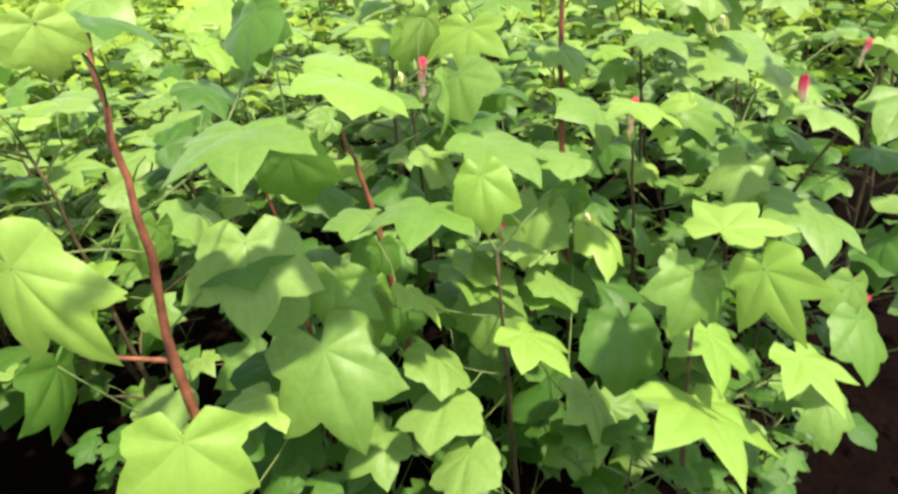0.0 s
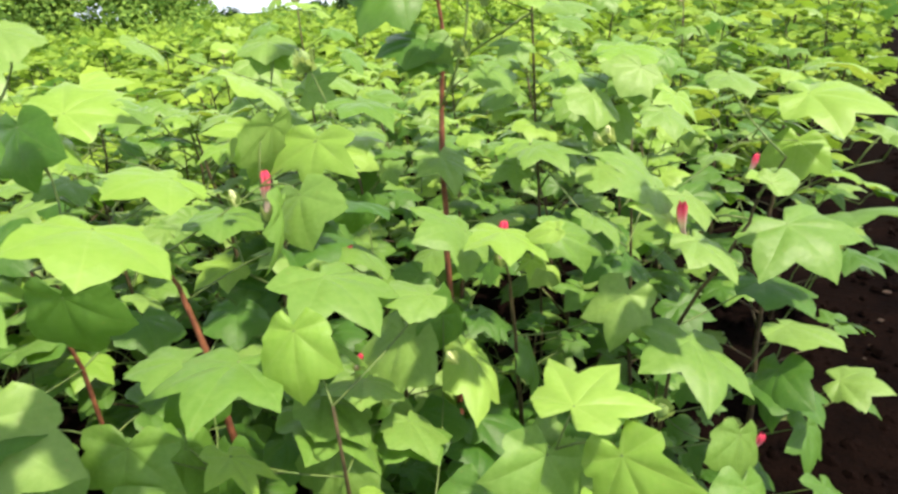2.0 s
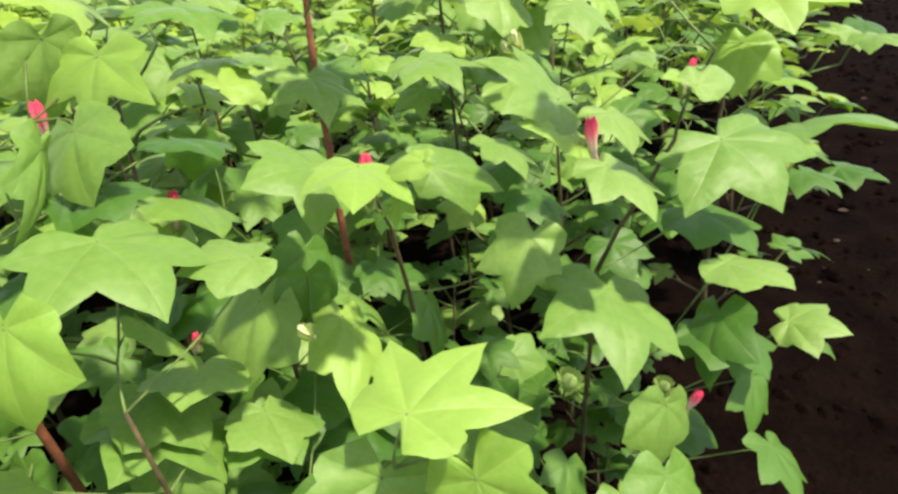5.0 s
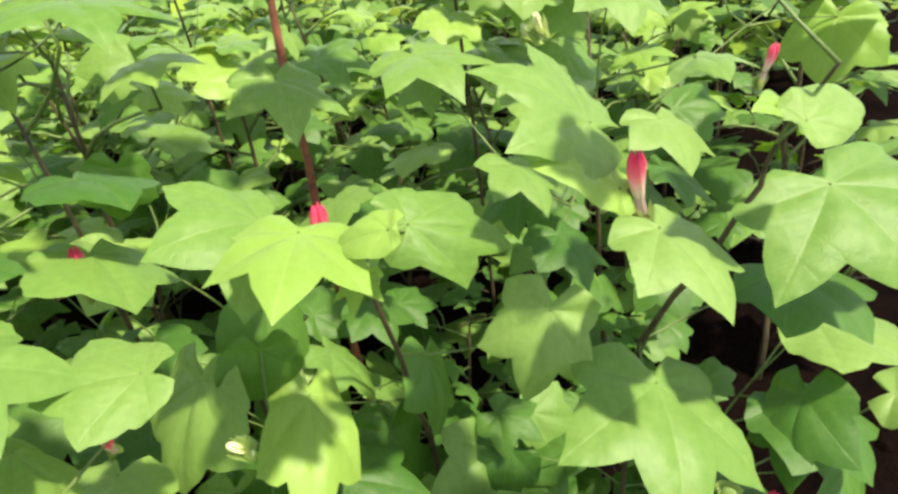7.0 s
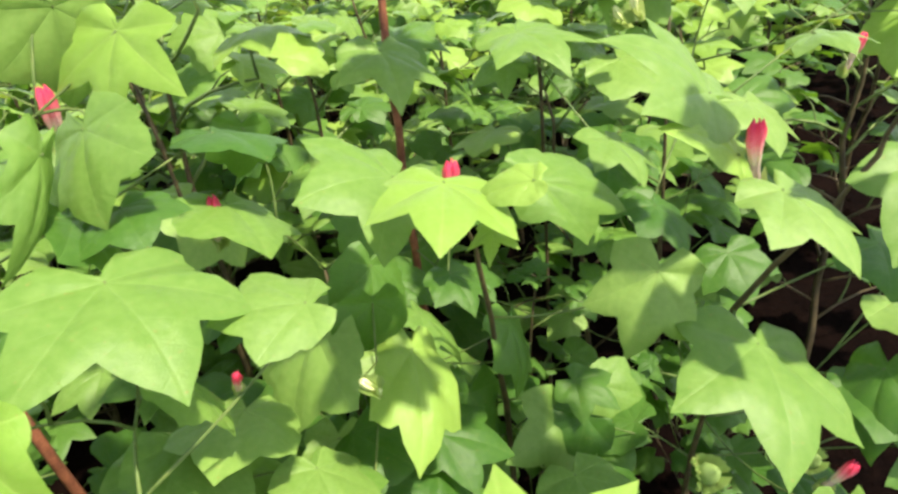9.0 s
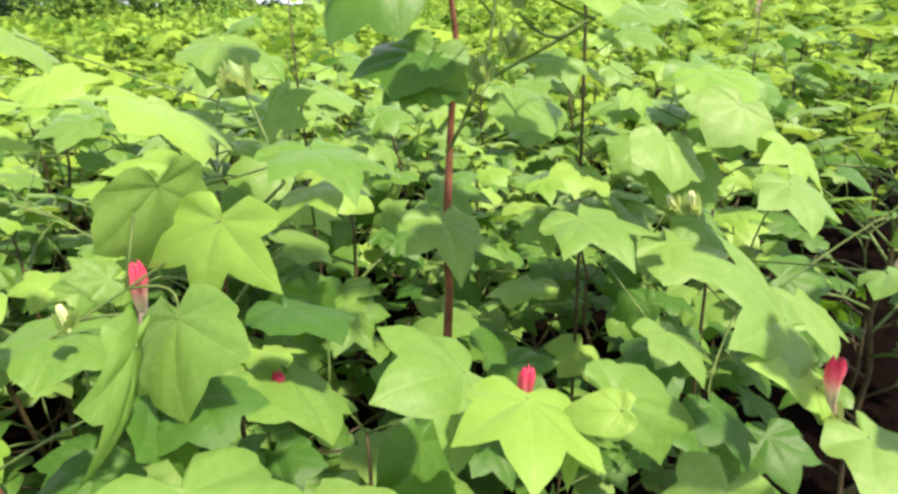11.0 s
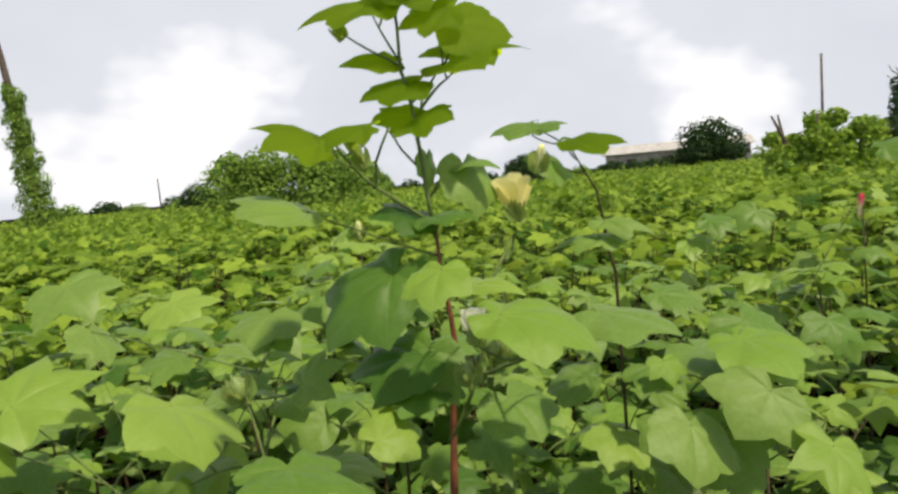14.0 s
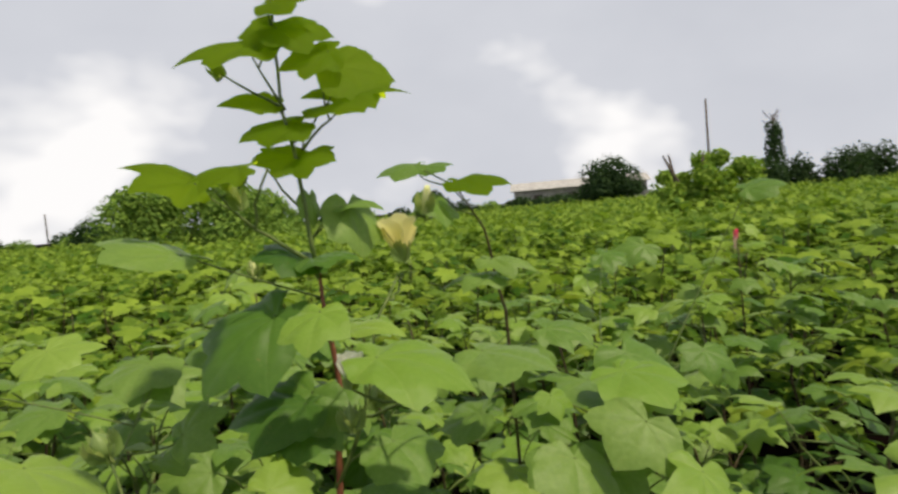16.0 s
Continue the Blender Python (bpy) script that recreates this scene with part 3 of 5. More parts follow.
def leaf(plant, base, tip, twist=0.0, wide=1.0, shape=0, age=OLD, lean=0.55):
    """A leaf with its stalk, which springs from the nearest point of the stem or of an older branch."""
    foot = Vector(plant["foot"])
    m = blade(Vector(base) - foot, Vector(tip) - foot, twist, wide, Vector((0.3, -lean, 1.0)))
    one = part("leaf", BARE[age][shape], plant, m)
    end = m.translation
    nodes = STEMS[plant]
    best = min(nodes, key=lambda p: (p - end).length + 1.5 * max(0, p.z - end.z + 0.035))
    gap = (best - end).length
    if gap < 0.008:
        return
    along, up = m.col[1].to_3d().normalized(), m.col[2].to_3d().normalized()
    turn = end - along * min(0.05, 0.3 * gap) - up * min(0.05, 0.3 * gap)
    if gap > 0.12:
        hidden = end.z + foot.z < 1.02
        low = end.z - (0.75 if hidden else 0.45) * gap
        best = min(nodes, key=lambda p: abs(p.z - max(0.1, low)) + 0.8 * (p - end).to_2d().length)
        turn = end.lerp(best, 0.35) - along * 0.02 + (Vector((0, 0.04, -0.45 * gap)) if hidden else Vector((0, 0.05, -0.10 * gap)))
    pts = []
    for k in range(7):
        f = k / 6
        pts.append((1 - f) * (1 - f) * best + 2 * f * (1 - f) * turn + f * f * end)
    pts[-1] = end + up * 0.001
    v, f = tube(pts, [0.0018, 0.0016, 0.0015, 0.0014, 0.0013, 0.0013, 0.0012], 5)
    part("leaf_stalk", mesh("leaf_stalk", v, f, [STEM_GREEN]), plant)
    if gap > 0.10:
        nodes.extend(pts[2:4])


def twig(plant, end, thick=0.0022):
    """A side branch that climbs to a place inside the plant from the nearest point of the stem or of an older branch."""
    nodes = STEMS[plant]
    best = min(nodes, key=lambda p: (p - end).length + 1.5 * max(0, p.z - end.z + 0.03))
    gap = (best - end).length
    if gap < 0.012:
        return
    pts = bent(best, end, min(0.04, 0.14 * gap), 5, rnd, 0.003)
    v, f = tube(pts, [thick, thick * 0.92, thick * 0.85, thick * 0.8, thick * 0.75, thick * 0.7], 5)
    part("branch", mesh("branch", v, f, [STEM_GREEN]), plant)
    nodes.extend(pts[2:])


def bear(plant, place):
    """The short stalk under a flower or boll."""
    twig(plant, Vector(place) - Vector(plant["foot"]), 0.0022)


main_plant = stemmed("tall leggy cotton plant with a red-brown stem and a cream flower", [(0.20, 1.66, -0.02), (0.215, 1.65, 0.5), (0.215, 1.65, 0.90), (0.225, 1.65, 1.15), (0.243, 1.65, 1.33), (0.239, 1.65, 1.42), (0.231, 1.65, 1.52)], 0.0088)
add_stem(main_plant, [(0.231, 1.65, 1.51), (0.219, 1.65, 1.625), (0.213, 1.65, 1.69), (0.20, 1.65, 1.75), (0.198, 1.65, 1.86), (0.201, 1.65, 1.893)], 0.0036)
add_stem(main_plant, [(0.225, 1.650, 1.692), (0.251, 1.665, 1.724), (0.267, 1.690, 1.744)], 0.0024)
add_stem(main_plant, [(0.214, 1.650, 1.703), (0.242, 1.660, 1.730), (0.257, 1.670, 1.748)], 0.0022)
add_stem(main_plant, [(0.206, 1.650, 1.749), (0.186, 1.640, 1.791), (0.174, 1.630, 1.823)], 0.0022)
add_stem(main_plant, [(0.206, 1.650, 1.749), (0.171, 1.630, 1.773), (0.130, 1.620, 1.803)], 0.0024)
add_stem(main_plant, [(0.222, 1.650, 1.536), (0.188, 1.635, 1.564), (0.159, 1.620, 1.588), (0.166, 1.610, 1.622), (0.194, 1.600, 1.667)], 0.0032)
add_stem(main_plant, [(0.159, 1.620, 1.588), (0.139, 1.600, 1.617), (0.125, 1.580, 1.648)], 0.0024)
add_stem(main_plant, [(0.219, 1.650, 1.607), (0.194, 1.640, 1.639), (0.182, 1.620, 1.670)], 0.0022)
add_stem(main_plant, [(0.239, 1.65, 1.31), (0.296, 1.63, 1.32), (0.36, 1.56, 1.36), (0.412, 1.50, 1.394)], 0.0032)
add_stem(main_plant, [(0.225, 1.65, 1.21), (0.262, 1.65, 1.28), (0.290, 1.65, 1.36), (0.30, 1.66, 1.44), (0.325, 1.72, 1.50)], 0.0034)
plant_a = stemmed("cotton plant with a bare red stem and spent pink flowers", [(-0.10, 1.19, -0.02), (-0.13, 1.18, 0.5), (-0.155, 1.17, 0.92), (-0.17, 1.17, 1.02), (-0.185, 1.17, 1.10)], 0.009)
LOW_L = Vector((-0.324, 0.721, 0.945))
plant_l = stemmed("tall cotton plant with a reddish bare stem and broad leaves", [(-0.36, 0.76, -0.02), (-0.34, 0.73, 0.5), (-0.325, 0.72, 0.93), (-0.30, 0.72, 1.10), (-0.297, 0.72, 1.24), (-0.279, 0.72, 1.35)], 0.009)
add_stem(plant_l, [LOW_L, LOW_L + Vector((-0.05, 0, 0.004)), LOW_L + Vector((-0.11, 0.0, 0.012))], 0.0042, STEM_RED)
plant_b = stemmed("cotton plant at the crop's edge with spent pink flowers", [(0.63, 1.42, -0.02), (0.64, 1.40, 0.5), (0.645, 1.33, 0.84), (0.68, 1.27, 0.97), (0.725, 1.26, 1.06), (0.736, 1.245, 1.13), (0.74, 1.20, 1.18)], 0.0046, STEM_DULL)
plant_c = stemmed("cotton plant with a slim reddish stem and pale leaves", [(-0.34, 1.16, -0.02), (-0.33, 1.14, 0.5), (-0.315, 1.10, 0.95), (-0.31, 1.06, 1.13)], 0.006)
plant_e = stemmed("leafy cotton plant below the tall one", [(0.10, 1.48, -0.02), (0.11, 1.47, 0.5), (0.12, 1.45, 0.86)], 0.008, STEM_DULL)
plant_h = stemmed("low cotton plant with one yellow-green young leaf spray", [(0.36, 1.46, -0.02), (0.36, 1.44, 0.6), (0.345, 1.37, 0.90), (0.335, 1.31, 1.02)], 0.006, STEM_DULL)
plant_g = stemmed("low cotton plant with broad pale green leaves", [(0.06, 1.08, -0.02), (0.07, 1.06, 0.5), (0.08, 1.02, 0.92)], 0.008, STEM_DULL)
plant_s = stemmed("bushy cotton plant with fresh yellow-green lobed leaves", [(0.36, 0.90, -0.02), (0.36, 0.90, 0.5), (0.37, 0.92, 0.90)], 0.008, STEM_DULL)
plant_m = stemmed("spreading cotton plant with large green leaves", [(0.72, 1.92, -0.02), (0.70, 1.90, 0.5), (0.68, 1.86, 1.10)], 0.008, STEM_DULL)
plant_q = stemmed("slim cotton plant with a reddish stem behind the tall one", [(0.46, 2.05, -0.02), (0.467, 2.03, 0.9), (0.459, 2.02, 1.39), (0.435, 1.98, 1.55), (0.40, 1.90, 1.63)], 0.0045, STEM_DULL)
plant_w = stemmed("cotton plant with wide pale leaves and a green boll", [(-0.16, 1.66, -0.02), (-0.15, 1.62, 0.6), (-0.14, 1.58, 1.18)], 0.008, STEM_DULL)


# blades lying low or behind others get the dark green, their shade as colour
leaf(plant_b, (0.637, 1.236, 0.865), (0.623, 1.091, 0.816), -8, 0.96, 0, OLD)
leaf(plant_h, (0.542, 1.282, 0.934), (0.505, 1.249, 0.839), 7, 0.86, 0, OLD)
leaf(plant_b, (0.631, 1.225, 1.050), (0.667, 1.143, 1.009), -7, 0.90, 3, OLD)
leaf(plant_b, (0.787, 1.266, 1.051), (0.829, 1.175, 0.986), 9, 1.27, 0, OLD)
leaf(plant_h, (0.333, 1.220, 1.086), (0.336, 1.111, 1.075), 2, 0.90, 3, NEW)
leaf(plant_h, (0.412, 1.199, 1.091), (0.355, 1.214, 1.064), -0, 1.00, 8, NEW)
leaf(plant_h, (0.418, 1.263, 1.060), (0.514, 1.305, 0.998), 10, 0.63, 3, OLD)
leaf(plant_h, (0.270, 1.301, 1.060), (0.188, 1.223, 1.076), 3, 1.09, 3, OLD)
leaf(plant_h, (0.376, 1.222, 1.036), (0.368, 1.186, 1.013), 32, 0.98, 5, NEW)
leaf(plant_m, (0.594, 1.334, 1.107), (0.484, 1.338, 1.172), 11, 1.03, 2, OLD)
leaf(plant_b, (0.611, 1.286, 1.060), (0.530, 1.265, 1.103), 0, 1.00, 9, NEW)
leaf(plant_e, (0.074, 1.321, 1.035), (0.136, 1.260, 0.996), -36, 1.26, 4, OLD)
leaf(plant_g, (0.215, 1.127, 1.029), (0.138, 1.099, 1.032), 25, 0.99, 4, OLD)
leaf(plant_h, (0.147, 1.290, 0.876), (0.110, 1.226, 0.763), 38, 0.95, 4, OLD)
leaf(plant_h, (0.256, 1.308, 0.823), (0.273, 1.163, 0.762), -19, 0.56, 4, NEW)
leaf(plant_e, (0.205, 1.385, 0.901), (0.191, 1.327, 0.811), -32, 0.87, 6, SHADE)
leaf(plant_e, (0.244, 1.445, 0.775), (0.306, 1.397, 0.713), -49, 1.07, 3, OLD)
leaf(plant_e, (0.376, 1.455, 0.739), (0.380, 1.380, 0.658), -49, 0.94, 4, SHADE)
leaf(plant_h, (0.306, 1.408, 0.647), (0.277, 1.344, 0.511), -19, 0.74, 3, SHADE)
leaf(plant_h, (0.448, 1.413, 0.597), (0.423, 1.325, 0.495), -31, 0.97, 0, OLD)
leaf(plant_b, (0.838, 1.329, 0.735), (0.800, 1.253, 0.648), 63, 0.85, 3, SHADE)
leaf(plant_b, (0.895, 1.308, 0.619), (0.874, 1.248, 0.545), -18, 0.83, 0, SHADE)
leaf(plant_g, (0.073, 1.123, 0.959), (0.128, 1.099, 0.905), -62, 1.01, 4, OLD)
leaf(plant_g, (0.088, 1.189, 0.849), (0.104, 1.075, 0.870), 1, 0.83, 6, OLD)
leaf(plant_h, (0.154, 1.252, 0.732), (0.136, 1.205, 0.656), -26, 0.88, 3, OLD)
leaf(plant_b, (0.783, 1.316, 0.928), (0.834, 1.228, 0.899), -8, 1.08, 4, SHADE)
leaf(plant_b, (0.876, 1.398, 0.787), (0.947, 1.313, 0.778), -16, 1.04, 6, OLD)
leaf(plant_b, (0.718, 1.188, 1.146), (0.779, 1.233, 1.139), -0, 1.00, 8, OLD)
leaf(plant_b, (0.728, 1.225, 1.136), (0.680, 1.186, 1.159), 1, 1.00, 8, NEW)
leaf(plant_m, (0.568, 1.422, 0.938), (0.593, 1.351, 0.900), -10, 0.99, 3, SHADE)
leaf(plant_m, (0.524, 1.501, 1.000), (0.560, 1.431, 0.958), -24, 1.01, 0, OLD)
leaf(plant_m, (0.732, 1.603, 0.997), (0.753, 1.513, 0.949), -10, 1.08, 3, OLD)
leaf(plant_e, (0.071, 1.425, 1.087), (0.050, 1.423, 1.021), -32, 0.92, 4, SHADE)
leaf(plant_b, (0.990, 1.385, 0.663), (1.069, 1.333, 0.663), 0, 1.00, 3, OLD)
leaf(plant_b, (1.017, 1.495, 0.976), (1.089, 1.356, 1.004), -5, 1.10, 3, OLD)
leaf(plant_m, (1.039, 1.745, 1.170), (1.189, 1.649, 1.129), 0, 1.00, 3, NEW)
leaf(plant_m, (1.082, 1.850, 1.038), (1.047, 1.803, 0.936), 31, 1.03, 4, NEW)
leaf(plant_m, (0.574, 1.720, 1.042), (0.649, 1.645, 0.994), -5, 1.15, 4, OLD)
leaf(plant_m, (0.612, 2.194, 1.193), (0.757, 2.112, 1.146), -19, 1.08, 6, OLD)
leaf(plant_b, (0.843, 1.357, 0.693), (0.895, 1.254, 0.658), -12, 1.13, 4, SHADE)
leaf(plant_b, (0.675, 1.103, 0.773), (0.655, 1.077, 0.691), -13, 0.94, 4, OLD)
leaf(plant_a, (0.049, 1.277, 1.236), (0.035, 1.239, 1.151), 31, 1.28, 2, NEW)
leaf(plant_a, (-0.033, 1.322, 1.257), (-0.061, 1.333, 1.169), -72, 1.15, 6, OLD)
leaf(plant_a, (0.027, 1.210, 1.169), (0.046, 1.159, 1.095), 45, 1.23, 4, OLD)
leaf(plant_a, (0.009, 1.171, 1.163), (-0.004, 1.088, 1.086), -80, 0.50, 3, OLD)
leaf(plant_a, (-0.006, 1.190, 1.093), (0.043, 1.149, 1.033), -63, 0.96, 4, SHADE)
leaf(plant_a, (0.037, 1.200, 1.096), (0.085, 1.145, 1.079), -0, 1.00, 4, SHADE)
leaf(plant_a, (-0.111, 1.250, 1.136), (-0.091, 1.164, 1.117), -0, 1.00, 6, OLD)
leaf(plant_a, (0.067, 1.357, 1.106), (0.143, 1.309, 1.087), -30, 1.11, 6, SHADE)
leaf(plant_g, (0.077, 1.092, 1.084), (0.161, 1.015, 1.028), -25, 1.12, 0, OLD)
leaf(plant_g, (-0.007, 0.954, 1.036), (-0.018, 0.824, 1.030), 9, 0.97, 0, OLD)
leaf(plant_g, (0.075, 0.937, 1.085), (0.081, 0.905, 1.002), 25, 0.83, 4, NEW)
leaf(plant_s, (0.388, 0.876, 1.007), (0.457, 0.961, 1.005), -25, 1.05, 5, NEW)
leaf(plant_s, (0.435, 0.850, 0.959), (0.478, 0.795, 0.870), 52, 0.91, 5, NEW)
leaf(plant_s, (0.358, 0.878, 0.941), (0.319, 0.837, 0.864), -25, 1.14, 3, OLD)
leaf(plant_s, (0.404, 0.968, 0.779), (0.401, 0.860, 0.733), -16, 1.11, 5, NEW)
leaf(plant_s, (0.519, 0.906, 0.774), (0.554, 0.816, 0.732), -9, 1.07, 5, NEW)
leaf(plant_s, (0.370, 0.881, 0.715), (0.407, 0.741, 0.676), -16, 1.17, 2, NEW)
leaf(plant_s, (0.223, 1.028, 0.605), (0.226, 0.908, 0.544), -38, 1.11, 2, OLD)
leaf(plant_s, (0.115, 0.973, 0.787), (0.189, 0.904, 0.747), -30, 0.98, 3, NEW)
leaf(plant_s, (0.280, 0.995, 0.783), (0.259, 0.940, 0.674), 3, 0.88, 6, SHADE)
leaf(plant_s, (0.641, 0.999, 0.768), (0.638, 0.934, 0.689), -10, 0.90, 4, OLD)
leaf(plant_s, (0.562, 0.900, 0.693), (0.564, 0.858, 0.624), 15, 0.80, 3, OLD)
leaf(plant_g, (0.011, 1.163, 0.806), (0.121, 1.084, 0.742), -41, 1.19, 3, OLD)
leaf(plant_g, (-0.064, 0.986, 0.869), (-0.011, 0.927, 0.834), -42, 1.17, 5, NEW)
leaf(plant_g, (-0.174, 0.948, 0.921), (-0.185, 0.924, 0.824), 15, 1.22, 0, OLD)
leaf(plant_g, (0.158, 1.168, 0.777), (0.203, 1.095, 0.749), -23, 1.06, 4, OLD)
leaf(plant_g, (-0.139, 1.012, 0.864), (-0.148, 0.931, 0.773), -47, 0.98, 3, OLD)
leaf(plant_g, (-0.041, 0.979, 0.745), (-0.024, 0.894, 0.716), -22, 1.01, 6, OLD)
leaf(plant_g, (-0.022, 0.928, 0.686), (-0.041, 0.826, 0.665), 28, 1.08, 4, OLD)
leaf(plant_g, (0.019, 0.848, 0.648), (0.005, 0.757, 0.612), 38, 0.95, 4, OLD)
leaf(plant_l, (-0.162, 0.755, 1.229), (-0.129, 0.641, 1.197), 4, 0.99, 0, OLD)
leaf(plant_c, (-0.067, 0.849, 1.252), (-0.038, 0.760, 1.229), -16, 1.08, 4, NEW)
leaf(plant_l, (-0.383, 0.617, 1.144), (-0.317, 0.628, 1.006), 32, 0.62, 0, NEW)
leaf(plant_l, (-0.301, 0.650, 0.871), (-0.309, 0.596, 0.742), -8, 0.95, 3, NEW)
leaf(plant_l, (-0.189, 0.870, 0.845), (-0.135, 0.804, 0.686), 10, 0.87, 0, OLD)
leaf(plant_l, (-0.289, 0.850, 0.774), (-0.310, 0.761, 0.770), 11, 0.98, 3, NEW)
leaf(plant_l, (-0.245, 0.838, 1.050), (-0.232, 0.760, 0.938), -0, 1.00, 3, OLD)
leaf(plant_l, (-0.244, 0.919, 0.916), (-0.309, 0.870, 0.902), 0, 1.00, 6, OLD)
leaf(plant_l, (-0.319, 0.771, 1.113), (-0.342, 0.745, 1.056), -69, 0.93, 4, OLD)
leaf(plant_l, (-0.463, 0.859, 0.772), (-0.480, 0.784, 0.747), 16, 1.01, 6, OLD)
leaf(plant_l, (-0.309, 0.952, 1.244), (-0.263, 0.915, 1.201), -21, 1.01, 3, SHADE)
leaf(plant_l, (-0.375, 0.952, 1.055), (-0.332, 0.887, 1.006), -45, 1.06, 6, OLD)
leaf(plant_l, (-0.554, 0.774, 0.902), (-0.578, 0.730, 0.788), -92, 1.12, 3, SHADE)
leaf(plant_l, (-0.302, 0.760, 1.362), (-0.226, 0.762, 1.321), -33, 0.98, 3, SHADE)
leaf(plant_l, (-0.158, 0.855, 1.339), (-0.172, 0.819, 1.276), 36, 0.97, 6, SHADE)
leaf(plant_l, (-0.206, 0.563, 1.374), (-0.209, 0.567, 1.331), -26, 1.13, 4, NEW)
leaf(plant_c, (-0.235, 1.022, 1.327), (-0.223, 1.003, 1.250), 40, 0.99, 4, SHADE)
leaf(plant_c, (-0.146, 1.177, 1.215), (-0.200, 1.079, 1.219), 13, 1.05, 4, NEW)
leaf(plant_c, (-0.270, 0.864, 1.023), (-0.217, 0.772, 1.013), 5, 0.96, 6, SHADE)
leaf(plant_c, (-0.212, 0.973, 1.128), (-0.212, 1.006, 1.029), -4, 0.94, 4, SHADE)
leaf(plant_c, (-0.287, 0.983, 1.418), (-0.241, 0.932, 1.362), 8, 0.90, 2, NEW, lean=0.25)
leaf(plant_c, (-0.171, 0.954, 1.434), (-0.133, 0.914, 1.402), -2, 0.79, 6, OLD)
leaf(plant_g, (-0.134, 1.061, 0.979), (-0.216, 1.039, 0.969), 30, 0.99, 4, OLD)
leaf(plant_g, (-0.204, 1.022, 0.858), (-0.274, 0.978, 0.858), 30, 0.98, 4, OLD)
leaf(plant_g, (0.027, 1.155, 0.841), (0.104, 1.099, 0.781), -33, 1.08, 4, OLD)
leaf(plant_g, (0.047, 1.107, 0.776), (0.036, 1.072, 0.668), 35, 1.04, 4, OLD)
leaf(plant_h, (0.146, 1.177, 0.757), (0.210, 1.106, 0.736), -16, 1.10, 4, OLD)
leaf(plant_g, (-0.138, 1.091, 0.906), (-0.161, 1.081, 0.829), -30, 0.94, 6, SHADE)
leaf(plant_g, (-0.111, 1.081, 0.802), (-0.110, 1.039, 0.728), 41, 0.90, 6, SHADE)
leaf(plant_c, (-0.262, 1.201, 0.981), (-0.223, 1.146, 0.932), -18, 1.03, 6, SHADE)
leaf(plant_a, (-0.127, 1.250, 0.963), (-0.109, 1.179, 0.920), -0, 0.98, 6, SHADE)
leaf(plant_s, (0.220, 1.303, 0.901), (0.200, 1.304, 0.825), -25, 0.98, 6, SHADE)
leaf(plant_w, (0.094, 1.428, 1.268), (0.163, 1.349, 1.227), -16, 1.11, 2, OLD)
leaf(main_plant, (0.220, 1.613, 1.118), (0.252, 1.528, 1.049), -8, 1.10, 2, OLD, lean=0.3)
leaf(plant_m, (0.415, 1.579, 1.132), (0.476, 1.483, 1.093), -2, 1.03, 2, OLD)
leaf(plant_m, (0.564, 1.761, 1.199), (0.565, 1.695, 1.132), -11, 1.11, 6, OLD)
leaf(plant_m, (0.672, 1.842, 1.219), (0.666, 1.759, 1.166), 9, 0.93, 6, OLD)
leaf(plant_m, (0.665, 1.939, 1.282), (0.730, 1.854, 1.240), -6, 1.11, 6, NEW)
leaf(plant_m, (0.651, 1.505, 1.200), (0.657, 1.436, 1.157), 1, 1.03, 3, OLD)
leaf(plant_m, (0.740, 1.719, 1.192), (0.720, 1.634, 1.138), -9, 0.83, 2, NEW)
leaf(plant_w, (-0.169, 1.822, 1.366), (-0.157, 1.736, 1.320), 7, 1.04, 6, OLD)
leaf(plant_w, (-0.087, 1.420, 1.221), (-0.117, 1.402, 1.135), -71, 1.00, 4, OLD)
leaf(plant_w, (-0.365, 1.604, 1.394), (-0.311, 1.580, 1.343), -34, 0.92, 4, OLD)
leaf(plant_w, (-0.124, 1.494, 1.314), (-0.043, 1.448, 1.248), -33, 1.20, 4, NEW, lean=0.4)
leaf(plant_w, (-0.552, 1.593, 1.266), (-0.486, 1.745, 1.284), 4, 1.02, 2, NEW, lean=0.4)
leaf(plant_w, (-0.581, 1.522, 1.226), (-0.515, 1.557, 1.161), -5, 0.91, 4, NEW, lean=0.4)
leaf(plant_m, (0.696, 1.357, 1.149), (0.701, 1.284, 1.148), 23, 0.77, 3, OLD)
leaf(plant_b, (0.672, 1.259, 1.294), (0.680, 1.194, 1.269), 9, 0.93, 4, OLD)
leaf(main_plant, (0.173, 1.619, 1.469), (0.087, 1.560, 1.371), -1, 0.81, 4, SHADE, lean=0.3)
leaf(main_plant, (0.275, 1.524, 1.484), (0.277, 1.464, 1.444), 14, 0.83, 6, NEW, lean=0.3)
leaf(main_plant, (0.357, 1.464, 1.440), (0.465, 1.462, 1.400), -5, 0.92, 4, NEW, lean=0.3)
leaf(main_plant, (0.297, 1.562, 1.455), (0.373, 1.548, 1.445), -0, 1.00, 8, NEW, lean=0.3)
leaf(main_plant, (0.455, 1.619, 1.405), (0.552, 1.597, 1.379), -5, 1.08, 4, OLD, lean=0.3)
leaf(main_plant, (0.215, 1.604, 1.312), (0.157, 1.540, 1.300), 16, 0.99, 4, SHADE, lean=0.3)
